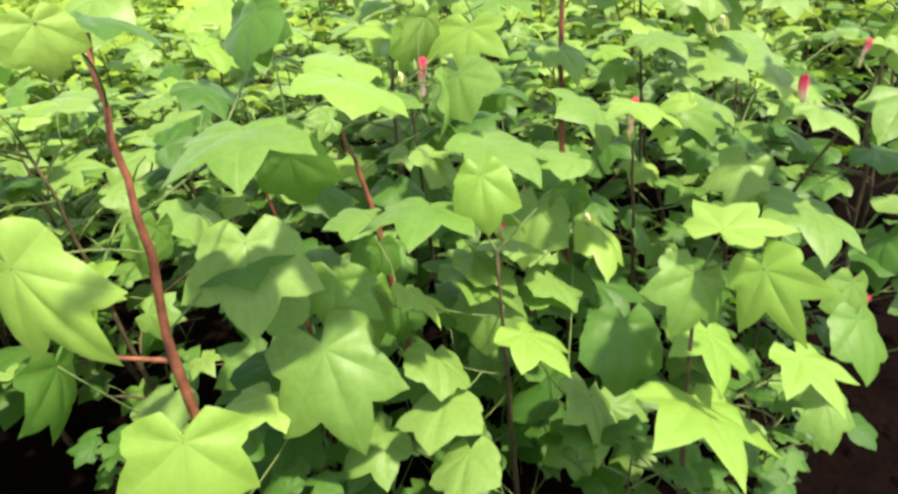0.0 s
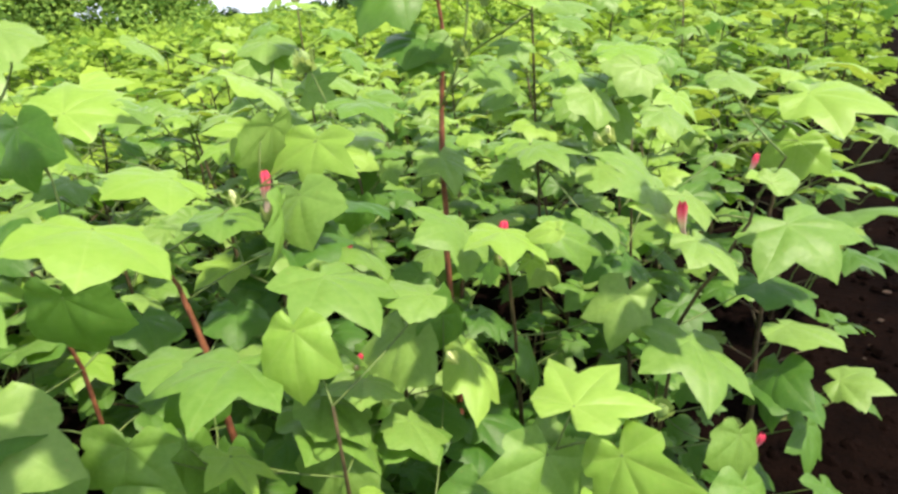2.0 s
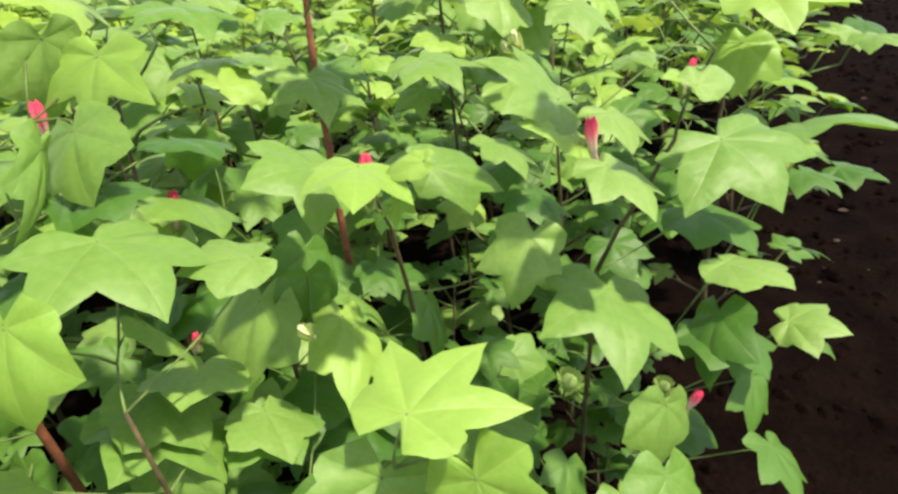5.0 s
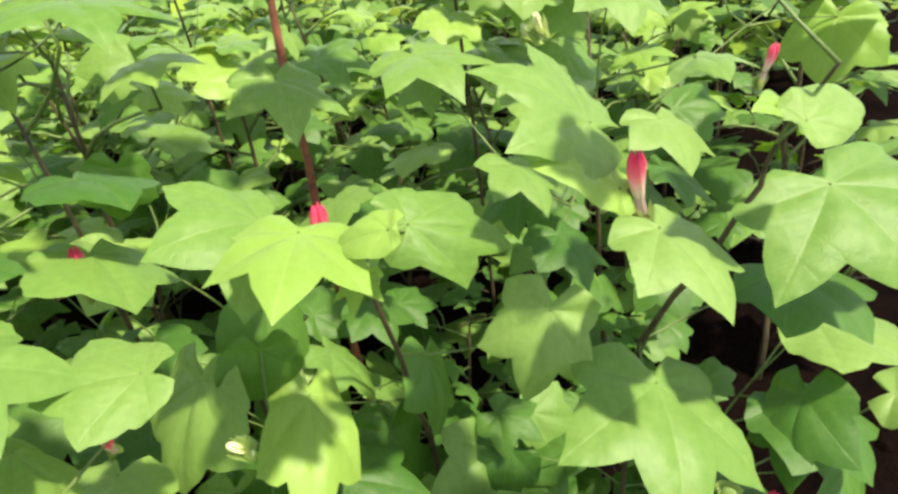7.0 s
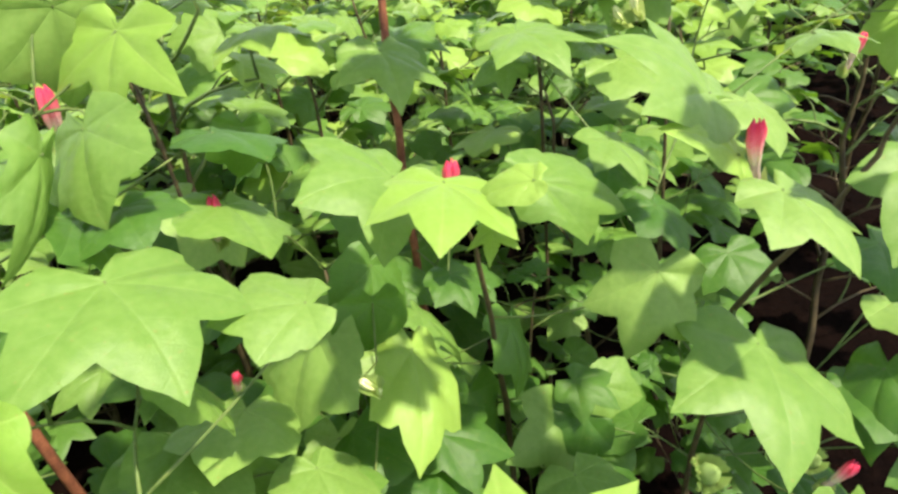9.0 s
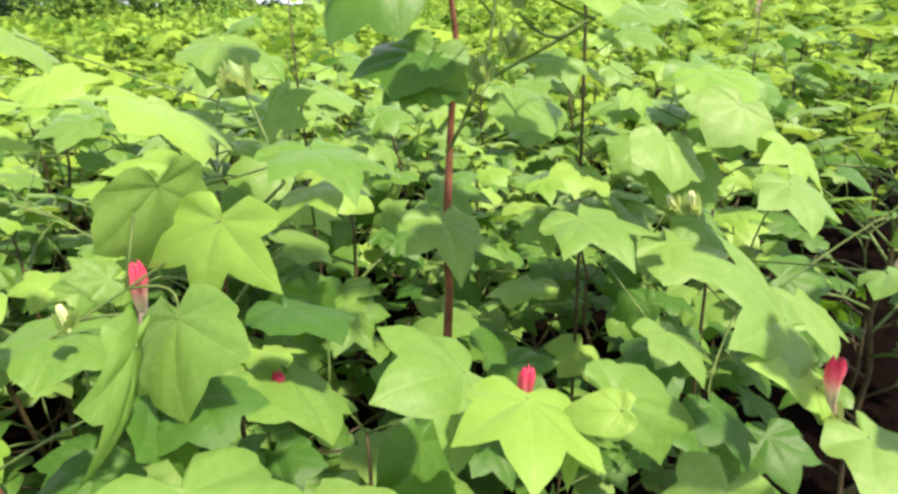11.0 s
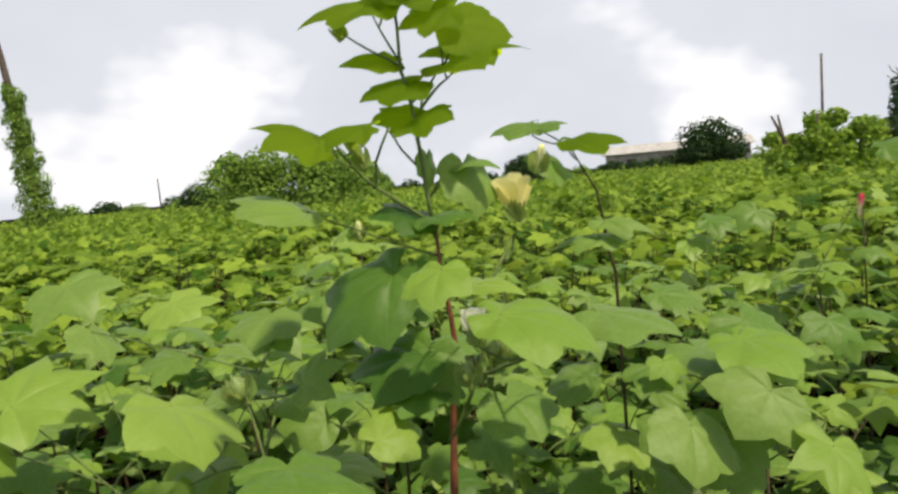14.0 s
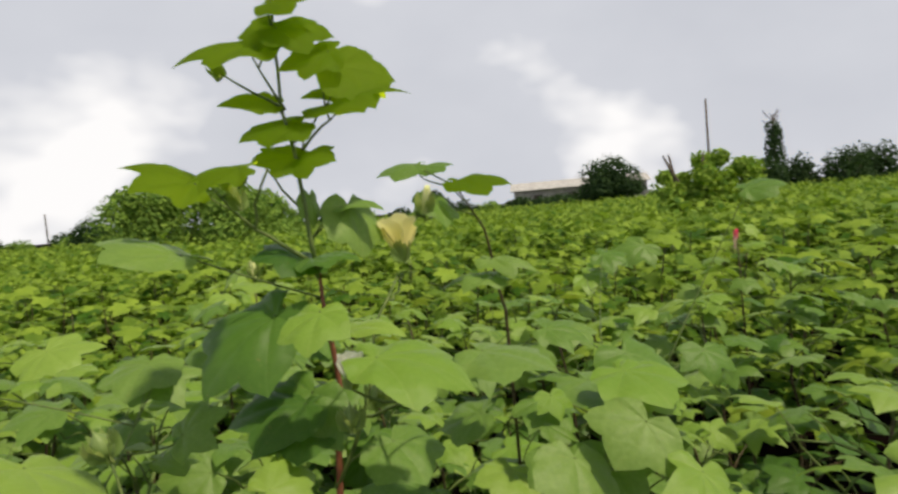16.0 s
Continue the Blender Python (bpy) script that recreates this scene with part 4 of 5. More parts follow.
leaf(main_plant, (0.211, 1.602, 1.349), (0.109, 1.576, 1.329), 0, 1.00, 4, SHADE, lean=0.3)
leaf(main_plant, (0.168, 1.657, 1.847), (0.067, 1.609, 1.815), 15, 0.96, 4, THIN, lean=0.8)
leaf(main_plant, (0.197, 1.652, 1.866), (0.170, 1.624, 1.821), -4, 0.91, 4, THIN, lean=0.8)
leaf(main_plant, (0.205, 1.640, 1.893), (0.273, 1.640, 1.892), -3, 0.98, 4, THIN, lean=0.8)
leaf(main_plant, (0.207, 1.646, 1.859), (0.280, 1.673, 1.845), -1, 0.98, 4, THIN, lean=0.8)
leaf(main_plant, (0.272, 1.659, 1.822), (0.203, 1.640, 1.800), 0, 1.00, 4, THIN, lean=0.8)
leaf(main_plant, (0.275, 1.669, 1.803), (0.351, 1.718, 1.785), 8, 1.09, 4, THIN, lean=0.8)
leaf(main_plant, (0.256, 1.691, 1.757), (0.378, 1.696, 1.762), -27, 0.97, 3, THIN, lean=0.8)
leaf(main_plant, (0.261, 1.723, 1.776), (0.211, 1.697, 1.772), -0, 1.00, 8, THIN, lean=0.8)
leaf(main_plant, (0.188, 1.650, 1.760), (0.115, 1.630, 1.762), 0, 1.00, 8, THIN, lean=0.8)
leaf(main_plant, (0.216, 1.657, 1.730), (0.144, 1.624, 1.708), 12, 0.99, 6, THIN, lean=0.8)
leaf(main_plant, (0.201, 1.666, 1.730), (0.233, 1.644, 1.735), 0, 1.00, 8, THIN, lean=0.8)
leaf(main_plant, (0.220, 1.648, 1.680), (0.278, 1.632, 1.671), -0, 1.00, 4, THIN, lean=0.8)
leaf(main_plant, (0.214, 1.653, 1.683), (0.159, 1.618, 1.677), -0, 1.00, 4, THIN, lean=0.8)
leaf(main_plant, (0.090, 1.597, 1.656), (-0.005, 1.575, 1.687), 0, 1.00, 3, THIN, lean=0.3)
leaf(main_plant, (0.180, 1.547, 1.666), (0.107, 1.534, 1.648), -0, 1.00, 3, THIN, lean=0.3)
leaf(plant_q, (0.342, 1.840, 1.669), (0.277, 1.831, 1.654), 0, 1.00, 4, OLD, lean=0.25)
leaf(plant_q, (0.345, 1.880, 1.667), (0.402, 1.900, 1.668), -0, 1.00, 4, OLD, lean=0.25)
leaf(plant_q, (0.409, 1.878, 1.639), (0.498, 1.882, 1.626), 1, 0.99, 4, THIN, lean=0.25)
leaf(plant_q, (0.363, 1.861, 1.612), (0.389, 1.826, 1.563), -8, 0.98, 6, OLD, lean=0.25)
leaf(main_plant, (0.223, 1.664, 1.626), (0.223, 1.666, 1.581), -24, 0.95, 4, OLD, lean=0.3)
leaf(main_plant, (0.267, 1.702, 1.608), (0.288, 1.682, 1.532), -11, 0.96, 6, OLD, lean=0.3)
leaf(main_plant, (0.255, 1.697, 1.609), (0.325, 1.683, 1.601), -0, 1.00, 8, OLD, lean=0.3)
leaf(main_plant, (0.088, 1.547, 1.564), (-0.027, 1.534, 1.589), 17, 0.92, 4, OLD, lean=0.3)
leaf(main_plant, (0.226, 1.645, 1.541), (0.299, 1.637, 1.533), -7, 0.93, 4, SHADE, lean=0.3)
leaf(main_plant, (0.207, 1.664, 1.542), (0.146, 1.618, 1.546), 0, 1.00, 4, SHADE, lean=0.3)
leaf(plant_m, (0.626, 1.848, 1.148), (0.568, 1.800, 1.075), 0, 1.196, 4)
leaf(plant_m, (0.540, 1.819, 1.166), (0.489, 1.800, 1.136), 0, 1.196, 6)
leaf(plant_m, (0.630, 1.778, 1.059), (0.657, 1.725, 0.985), 0, 0.92, 4)
leaf(plant_m, (0.668, 1.993, 1.256), (0.761, 1.950, 1.194), 0, 1.104, 4, NEW)
leaf(plant_m, (0.686, 2.097, 1.273), (0.749, 2.025, 1.176), 0, 1.058, 3)
leaf(plant_m, (0.534, 1.903, 1.253), (0.549, 1.875, 1.215), 0, 1.104, 3, NEW)
leaf(plant_m, (0.674, 1.768, 1.250), (0.619, 1.725, 1.194), 0, 1.288, 4)
leaf(plant_m, (0.882, 2.301, 1.221), (0.888, 2.250, 1.154), 0, 1.196, 0)
leaf(plant_m, (0.599, 2.583, 1.226), (0.652, 2.550, 1.177), 0, 1.288, 3)
leaf(plant_m, (0.781, 3.638, 1.330), (0.908, 3.600, 1.266), 0, 0.92, 0)
leaf(plant_m, (0.706, 3.638, 1.247), (0.815, 3.600, 1.186), 0, 1.288, 3, NEW)
leaf(plant_m, (1.026, 2.400, 1.579), (1.116, 2.400, 1.584), 0, 0.92, 4)
leaf(plant_m, (0.918, 3.352, 1.381), (0.847, 3.300, 1.308), 0, 1.196, 0)
leaf(main_plant, (0.214, 1.622, 1.359), (0.174, 1.575, 1.286), 0, 1.104, 3, lean=0.3)
leaf(main_plant, (0.326, 1.609, 1.292), (0.375, 1.575, 1.246), 0, 1.196, 6, lean=0.3)
leaf(plant_q, (0.451, 1.888, 1.472), (0.360, 1.875, 1.456), 0, 0.736, 0, lean=0.25)
leaf(plant_q, (0.451, 1.890, 1.500), (0.534, 1.875, 1.473), 0, 0.552, 0, lean=0.25)
leaf(plant_q, (0.364, 2.122, 1.253), (0.444, 2.100, 1.219), 0, 1.104, 0, lean=0.25)
leaf(plant_w, (-0.173, 1.834, 1.352), (-0.198, 1.800, 1.293), 0, 1.288, 4)
leaf(plant_w, (-0.273, 1.988, 1.307), (-0.189, 1.950, 1.243), 0, 1.104, 2)
leaf(plant_w, (-0.088, 1.778, 1.250), (-0.006, 1.800, 1.285), 0, 0.92, 0)
leaf(plant_w, (-1.543, 2.607, 1.321), (-1.370, 2.550, 1.205), 0, 1.196, 0)
leaf(plant_w, (-1.208, 2.752, 1.217), (-1.054, 2.700, 1.120), 0, 1.196, 0, NEW)

for k in range(11):
    a, z = 1.2 + 2.4 * k, 0.95 + 0.04 * k
    at = Vector((0.465 + 0.07 * math.cos(a), 2.02 - 0.02 + 0.07 * math.sin(a), z))
    leaf(plant_q, at, at + Vector((0.085 * math.cos(a), 0.085 * math.sin(a), -0.035)), 0, 1.0, k % 8, NEW if k % 4 == 0 else OLD, 0.4)


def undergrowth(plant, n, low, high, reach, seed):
    """The older leaves inside a plant, on stalks from its lower stem; most are coloured dark to stand for the shade
    there.
    """
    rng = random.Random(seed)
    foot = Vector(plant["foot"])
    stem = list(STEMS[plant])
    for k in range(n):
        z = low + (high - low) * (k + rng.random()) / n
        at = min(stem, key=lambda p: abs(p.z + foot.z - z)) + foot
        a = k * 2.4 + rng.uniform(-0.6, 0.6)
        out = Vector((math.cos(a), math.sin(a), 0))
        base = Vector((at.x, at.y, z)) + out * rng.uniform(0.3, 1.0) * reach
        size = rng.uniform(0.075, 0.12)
        leaf(plant, base, base + (out + Vector((0, -0.3, -rng.uniform(0.2, 0.9)))).normalized() * size, rng.uniform(-25, 25), rng.uniform(0.9, 1.1), rng.choice((0, 3, 4, 6, 7)), SHADE if rng.random() < 0.75 else OLD, 0.4)


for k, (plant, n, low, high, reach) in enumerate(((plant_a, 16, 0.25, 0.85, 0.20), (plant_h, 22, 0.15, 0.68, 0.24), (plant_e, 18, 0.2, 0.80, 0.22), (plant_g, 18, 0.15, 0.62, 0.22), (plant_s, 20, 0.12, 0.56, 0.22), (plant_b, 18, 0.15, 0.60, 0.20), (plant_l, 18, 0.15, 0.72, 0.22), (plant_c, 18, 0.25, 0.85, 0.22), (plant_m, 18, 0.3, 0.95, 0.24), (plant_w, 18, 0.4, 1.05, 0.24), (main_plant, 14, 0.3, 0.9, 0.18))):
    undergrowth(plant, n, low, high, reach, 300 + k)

wilted_flower(plant_a, (-0.045, 1.272, 1.192), 0.042, (0.10, -0.1, 1))
wilted_flower(plant_b, (0.624, 1.287, 1.092), 0.040, (-0.15, -0.1, 1))
wilted_flower(plant_b, (0.790, 1.262, 0.640), 0.036, (0.35, -0.2, 0.9))
wilted_flower(plant_h, (0.334, 1.275, 1.080), 0.040, (0.1, -0.1, 1))
wilted_flower(plant_e, (0.066, 1.305, 1.050), 0.036, (0.2, -0.2, 1))
wilted_flower(plant_g, (0.085, 1.200, 0.890), 0.026, (0.3, -0.4, 0.8))
open_flower(main_plant, (0.336, 1.722, 1.536), 0.053, (-0.20, 0.42, 0.88))
open_flower(main_plant, (0.329, 1.455, 1.418), 0.030, (-0.1, 0.40, 0.9), 1)
boll(main_plant, (0.318, 1.580, 1.350), 0.036, (0.1, -0.2, 1))
boll(main_plant, (0.283, 1.575, 1.320), 0.036)
flower_bud(main_plant, (0.172, 1.56, 1.615), 0.034, (-0.2, -0.2, 1))
flower_bud(main_plant, (0.158, 1.56, 1.640), 0.030, (-0.4, 0, 1))
flower_bud(main_plant, (0.132, 1.62, 1.795), 0.030, (-0.5, 0, 0.8))
flower_bud(main_plant, (0.244, 1.725, 1.770), 0.032, (0.1, 0, 1))
flower_bud(plant_q, (0.358, 1.80, 1.590), 0.045, (0.2, -0.2, 1))
boll(plant_b, (0.5555, 1.12, 0.806), 0.033, (0.1, -0.5, 0.8))
boll(plant_b, (0.722, 1.245, 0.670), 0.030, (0.1, -0.5, 0.8))
boll(plant_b, (0.920, 1.38, 0.955), 0.045, (0.3, -0.2, 1))
flower_bud(plant_g, (0.247, 1.17, 0.885), 0.032, (-0.4, -0.3, 0.8))
boll(plant_w, (0.0, 1.49, 1.325), 0.042, (-0.2, -0.3, 1))
flower_bud(plant_a, (-0.071, 1.20, 1.160), 0.026)
flower_bud(plant_m, (0.585, 1.65, 1.115), 0.040, (-0.3, -0.3, 1))
flower_bud(plant_m, (0.587, 1.725, 1.090), 0.045, (-0.6, -0.3, 0.8))
plant_r = stemmed("tall cotton plant with a spent red flower at its top", [(1.36, 3.62, -0.02), (1.35, 3.61, 0.7), (1.335, 3.60, 1.34)], 0.008, STEM_DULL)
plant_t = stemmed("slim cotton plant with a pale spiky bud on top", [(-0.25, 2.43, -0.02), (-0.245, 2.42, 0.8), (-0.236, 2.40, 1.44)], 0.007, STEM_DULL)
plant_n = stemmed("tall green cotton plant standing out of the crop", [(2.9, 5.2, -0.02), (2.88, 5.2, 0.8), (2.85, 5.2, 1.42)], 0.009, STEM_DULL)
plant_o = stemmed("tall cotton plant rising above its neighbours", [(-0.9, 3.4, -0.02), (-0.9, 3.4, 0.8), (-0.88, 3.4, 1.30)], 0.008, STEM_DULL)
for plant, reach in ((plant_r, 0.26), (plant_t, 0.22), (plant_n, 0.32), (plant_o, 0.26)):
    top = STEMS[plant][-1] + Vector(plant["foot"])
    for k in range(16):
        a, f = k * 2.4 + 0.3, k / 15
        root = top + Vector((0, 0, 0.03 - 0.42 * f))
        out = Vector((math.cos(a), math.sin(a), 0))
        size = 0.065 + 0.05 * f + rnd.uniform(-0.01, 0.01)
        base = root + out * (0.05 + reach * f * 0.8) + Vector((0, 0, 0.03))
        leaf(plant, base, base + (out + Vector((0, 0, -rnd.uniform(0.1, 0.7)))).normalized() * size, rnd.uniform(-20, 20), 1.1, (0, 3, 4, 1)[k % 4], NEW if k < 4 else OLD, 0.4)
wilted_flower(plant_r, (1.325, 3.58, 1.40), 0.05, (0.1, -0.1, 1))
flower_bud(plant_t, (-0.236, 2.40, 1.45), 0.05)
wilted_flower(plant_m, (0.900, 1.655, 1.062), 0.032, (0.2, -0.2, 1))
add_stem(plant_w, [(-0.13, 1.58, 1.10), (-0.03, 1.52, 1.16), (0.045, 1.46, 1.22), (0.02, 1.48, 1.28), (0.0, 1.49, 1.325)], 0.0030)
for plant, place in ((main_plant, (0.325, 1.755, 1.50)), (main_plant, (0.327, 1.465, 1.405)), (plant_a, (-0.065, 1.29, 1.11)), (plant_b, (0.63, 1.29, 1.03)), (plant_b, (0.77, 1.28, 0.58)), (plant_b, (0.92, 1.38, 0.95)), (plant_h, (0.33, 1.29, 1.01)), (plant_e, (0.05, 1.37, 0.98)), (plant_q, (0.358, 1.80, 1.585))):
    bear(plant, place)


# ---- the far field, past the plants that stand singly ----
def scatter_leaves(name, centres, normals, sizes, spin, mats, shape):
    """Many small leaves in one mesh. shape: rim points of one leaf, round its stalk."""
    n, w = len(centres), len(shape) + 1
    rim = np.array([(0, 0, 0)] + shape, dtype=float)
    up = np.tile([0.0, 0.0, 1.0], (n, 1))
    nz = normals / np.linalg.norm(normals, axis=1, keepdims=True)
    ref = np.stack([np.cos(spin), np.sin(spin), np.zeros(n)], 1)
    ax = np.cross(nz, ref)
    ax /= np.linalg.norm(ax, axis=1, keepdims=True) + 1e-9
    ay = np.cross(nz, ax)
    v = (ax[:, None] * rim[None, :, 0, None] + ay[:, None] * rim[None, :, 1, None] + nz[:, None] * rim[None, :, 2, None]) * sizes[:, None, None] + centres[:, None]
    k = len(shape)
    tri = np.array([(0, 1 + i, 1 + (i + 1) % k) for i in range(k)])
    f = (tri[None] + (np.arange(n) * w)[:, None, None]).reshape(-1, 3)
    me = bpy.data.meshes.new(name)
    me.vertices.add(n * w)
    me.vertices.foreach_set("co", v.ravel().astype(np.float32))
    me.loops.add(f.size)
    me.loops.foreach_set("vertex_index", f.ravel().astype(np.int32))
    me.polygons.add(len(f))
    me.polygons.foreach_set("loop_start", np.arange(0, f.size, 3, dtype=np.int32))
    me.polygons.foreach_set("loop_total", np.full(len(f), 3, dtype=np.int32))
    me.materials.append(mats)
    me.update(calc_edges=True)
    me.validate()
    return me


LOBED = [(0, 1, -0.12), (0.25, 0.55, 0), (0.72, 0.55, -0.08), (0.55, 0.1, 0), (0.45, -0.3, -0.05), (0, -0.08, 0.02), (-0.45, -0.3, -0.05), (-0.55, 0.1, 0), (-0.72, 0.55, -0.08), (-0.25, 0.55, 0)]
OVAL = [(0, 1, -0.15), (0.42, 0.45, 0.05), (0.25, -0.1, 0), (-0.25, -0.1, 0), (-0.42, 0.45, 0.05)]


def far_field(name, label, near, depth, power, n, shape, seed, low, high, first=-62, span=110):
    rs = np.random.RandomState(seed)
    r = near + depth * rs.rand(n) ** power
    th = np.radians(first + span * rs.rand(n))
    x, y = 0.4 + r * np.sin(th), 0.2 + r * np.cos(th)
    lump = np.sin(x * 8.1 + 1.3 * np.sin(y * 3.1)) * np.sin(y * 7.3 + 1.7 * np.sin(x * 2.3))
    tall = np.sin(x * 2.1 + y * 1.3) * np.sin(y * 2.7 - x * 0.9)
    z = 1.00 + 0.21 * lump + 0.13 * tall + 0.09 * rs.randn(n) - 0.35 * rs.rand(n) ** 2
    keep = (ACROSS.x * x + ACROSS.y * y) < 0.08 + 0.15 * rs.rand(n) - 0.3 * (near < 5)
    x, y, z, r = x[keep], y[keep], z[keep], r[keep]
    n = len(x)
    nor = np.stack([rs.randn(n) * 0.6 + 0.15, rs.randn(n) * 0.6 - 0.2, np.ones(n)], 1)
    size = (low + (high - low) * rs.rand(n)) * (1 + np.clip((r - 18) / 40, 0, 2))
    me = scatter_leaves("far_cotton", np.stack([x, y, z], 1), nor, size, rs.rand(n) * 6.283, LEAF_MID, shape)
    tagged(new(name, me), label, "cotton field", kind="stuff")


far_field("cotton_field", "closed stand of green cotton stretching away over the field", 7.6, 11.0, 1.3, 54000, LOBED, 3, 0.055, 0.105)
far_field("side_cotton_field", "closed stand of green cotton beside the path", 1.5, 17.0, 1.0, 62000, OVAL, 6, 0.09, 0.15, -205, 142)
far_field("far_cotton_field", "distant green cotton reaching the trees", 18.0, 60.0, 1.6, 80000, OVAL, 4, 0.08, 0.14)


# ---- trees, bushes and posts at the field's far side ----
def crown_leaves(name, rs, blobs, per, size, mat, shape=OVAL):
    """Leaves in uneven clumps about a set of centres with radii."""
    cs, ns = [], []
    for cx, cy, cz, rx, rz in blobs:
        d = rs.randn(per, 3)
        d /= np.linalg.norm(d, axis=1, keepdims=True)
        rad = (0.62 + 0.42 * rs.rand(per) ** 0.5) * (1 + 0.13 * np.sin(d[:, 0] * 7 + cx) * np.sin(d[:, 2] * 8 + cz))
        p = d * rad[:, None] * np.array([rx, rx, rz]) + np.array([cx, cy, cz])
        cs.append(p)
        ns.append(d + 0.55 * rs.randn(per, 3) + np.array([0, 0, 0.35]))
    c, nn = np.concatenate(cs), np.concatenate(ns)
    ok = c[:, 2] > 0.02
    c, nn = c[ok], nn[ok]
    return scatter_leaves(name, c, nn, size * (0.7 + 0.6 * rs.rand(len(c))), rs.rand(len(c)) * 6.283, mat, shape)


def tree(seed, x, y, height, width, label, category="tree", name="tree", leaf=0.16, mat=None, trunk=0.14, per=420, low=0.28):
    """A trunk with limbs and a crown of leaf clumps."""
    rs, rng = np.random.RandomState(seed), random.Random(seed)
    root = tagged(new(name), label, category)
    root.location = (x, y, 0)
    fork = Vector((rng.uniform(-0.1, 0.1), 0, height * max(low, 0.12)))
    v, f = tube(bent((0, 0, -0.1), fork, 0, 4, rng, 0.04), [trunk, trunk * 0.85, trunk * 0.75, trunk * 0.7, trunk * 0.62], 8)
    part("trunk", mesh("trunk", v, f, [WOOD]), root)
    blobs = []
    k = 9
    for i in range(k):
        a, q = i * 2.399, math.sqrt((i + 0.5) / k)
        px, py = 0.36 * width * q * math.cos(a), 0.36 * width * q * math.sin(a)
        top = height * (1 - low) * (1 - 0.45 * q * q) * rng.uniform(0.85, 1.0)
        cz = height * low + top * 0.55
        r = width * rng.uniform(0.17, 0.25)
        blobs.append((px, py, cz, r, min(top * 0.48, r * 1.2)))
        blobs.append((px * 1.15, py * 1.15, height * low + top * 0.2, r * 0.9, top * 0.28))
        v, f = tube(bent(fork, (px, py, cz), 0.1, 4, rng, 0.05), [trunk * 0.5, trunk * 0.4, trunk * 0.3, trunk * 0.2, trunk * 0.1], 5)
        part("limb", mesh("limb", v, f, [WOOD]), root)
    tagged(part("crown", crown_leaves("crown", rs, blobs, per, leaf, mat or LEAF_TREE), root), kind="stuff")
    return root


def vine_mound(seed, x, y, width, height, label, leaf=0.10, per=640, mat=None, rough=0.07, skew=0.0):
    rs, rng = np.random.RandomState(seed), random.Random(seed)
    root = tagged(new("vine_covered_bush"), label, "bush")
    root.location = (x, y, 0)
    for i in range(5):
        v, f = tube(bent((rng.uniform(-0.6, 0.6), 0, -0.1), (rng.uniform(-0.4, 0.4) * width, rng.uniform(-0.5, 0.5), height * rng.uniform(0.5, 0.8)), -0.2, 4, rng, 0.08), [0.07, 0.06, 0.05, 0.04, 0.02], 6)
        part("limb", mesh("limb", v, f, [WOOD]), root)
    blobs = []
    for i in range(34):
        u = -1 + 2 * ((i * 0.618) % 1.0)
        h = height * (0.26 + 0.70 * (1 - abs(u) ** 3.2)) * rng.uniform(0.97 - rough, 1.03) * (1 - skew * (u + 1))
        r = width * rng.uniform(0.055, 0.10)
        v = rng.uniform(-0.2, 0.2)
        blobs.append((u * width * 0.45, v * width, h - r * 0.9, r, r * 0.9))
        blobs.append((u * width * 0.47, v * width * 1.2 - 0.4, h * 0.45, r * 1.1, h * 0.42))
    tagged(part("crown", crown_leaves("crown", rs, blobs, per, leaf, mat or LEAF_VINE), root), kind="stuff")
    return root


vine_mound(1, -11.7, 22.0, 9.0, 3.45, "low bush smothered in green vines at the field side")
tree(2, 6.5, 60.0, 5.9, 5.6, "dark round-crowned tree standing by a pale shed", low=0.24, per=420, leaf=0.2)
tree(3, -6.4, 40.0, 3.3, 2.4, "small dark tree at the field's far side", low=0.3, per=260, leaf=0.14)
tree(4, -42.0, 55.0, 4.0, 4.0, "dark spreading tree beyond the field", low=0.2, per=260, leaf=0.2)
for i in range(14):
    rr = random.Random(60 + i)
    tree(10 + i, -72 + 2.9 * i + rr.uniform(-0.8, 0.8), 60 + rr.uniform(-4, 6), rr.uniform(2.2, 3.4), rr.uniform(3.0, 4.6), "bushy tree in the far green hedge", low=0.05, per=100, leaf=0.24, mat=LEAF_TREE if i % 3 else LEAF_VINE)
for i in range(9):
    rr = random.Random(90 + i)
    tree(30 + i, -24 + 3.2 * i + rr.uniform(-0.8, 0.8), 62 + rr.uniform(-2, 4), rr.uniform(1.9, 2.6), rr.uniform(3.0, 4.4), "low bushy tree in the far hedge", low=0.05, per=100, leaf=0.24, mat=LEAF_TREE if i % 2 else LEAF_VINE)
for i in range(8):
    rr = random.Random(120 + i)
    tree(50 + i, 10.5 + 2.5 * i + rr.uniform(-0.6, 0.6), 55 + rr.uniform(-3, 4), (3.0, 3.8, 4.4, 4.9, 4.9, 5.2, 5.5, 5.6)[i], rr.uniform(3.0, 4.2), "leafy tree in the hedge beyond the field", low=0.05, per=130, leaf=0.2, mat=LEAF_VINE if i < 3 else LEAF_TREE)


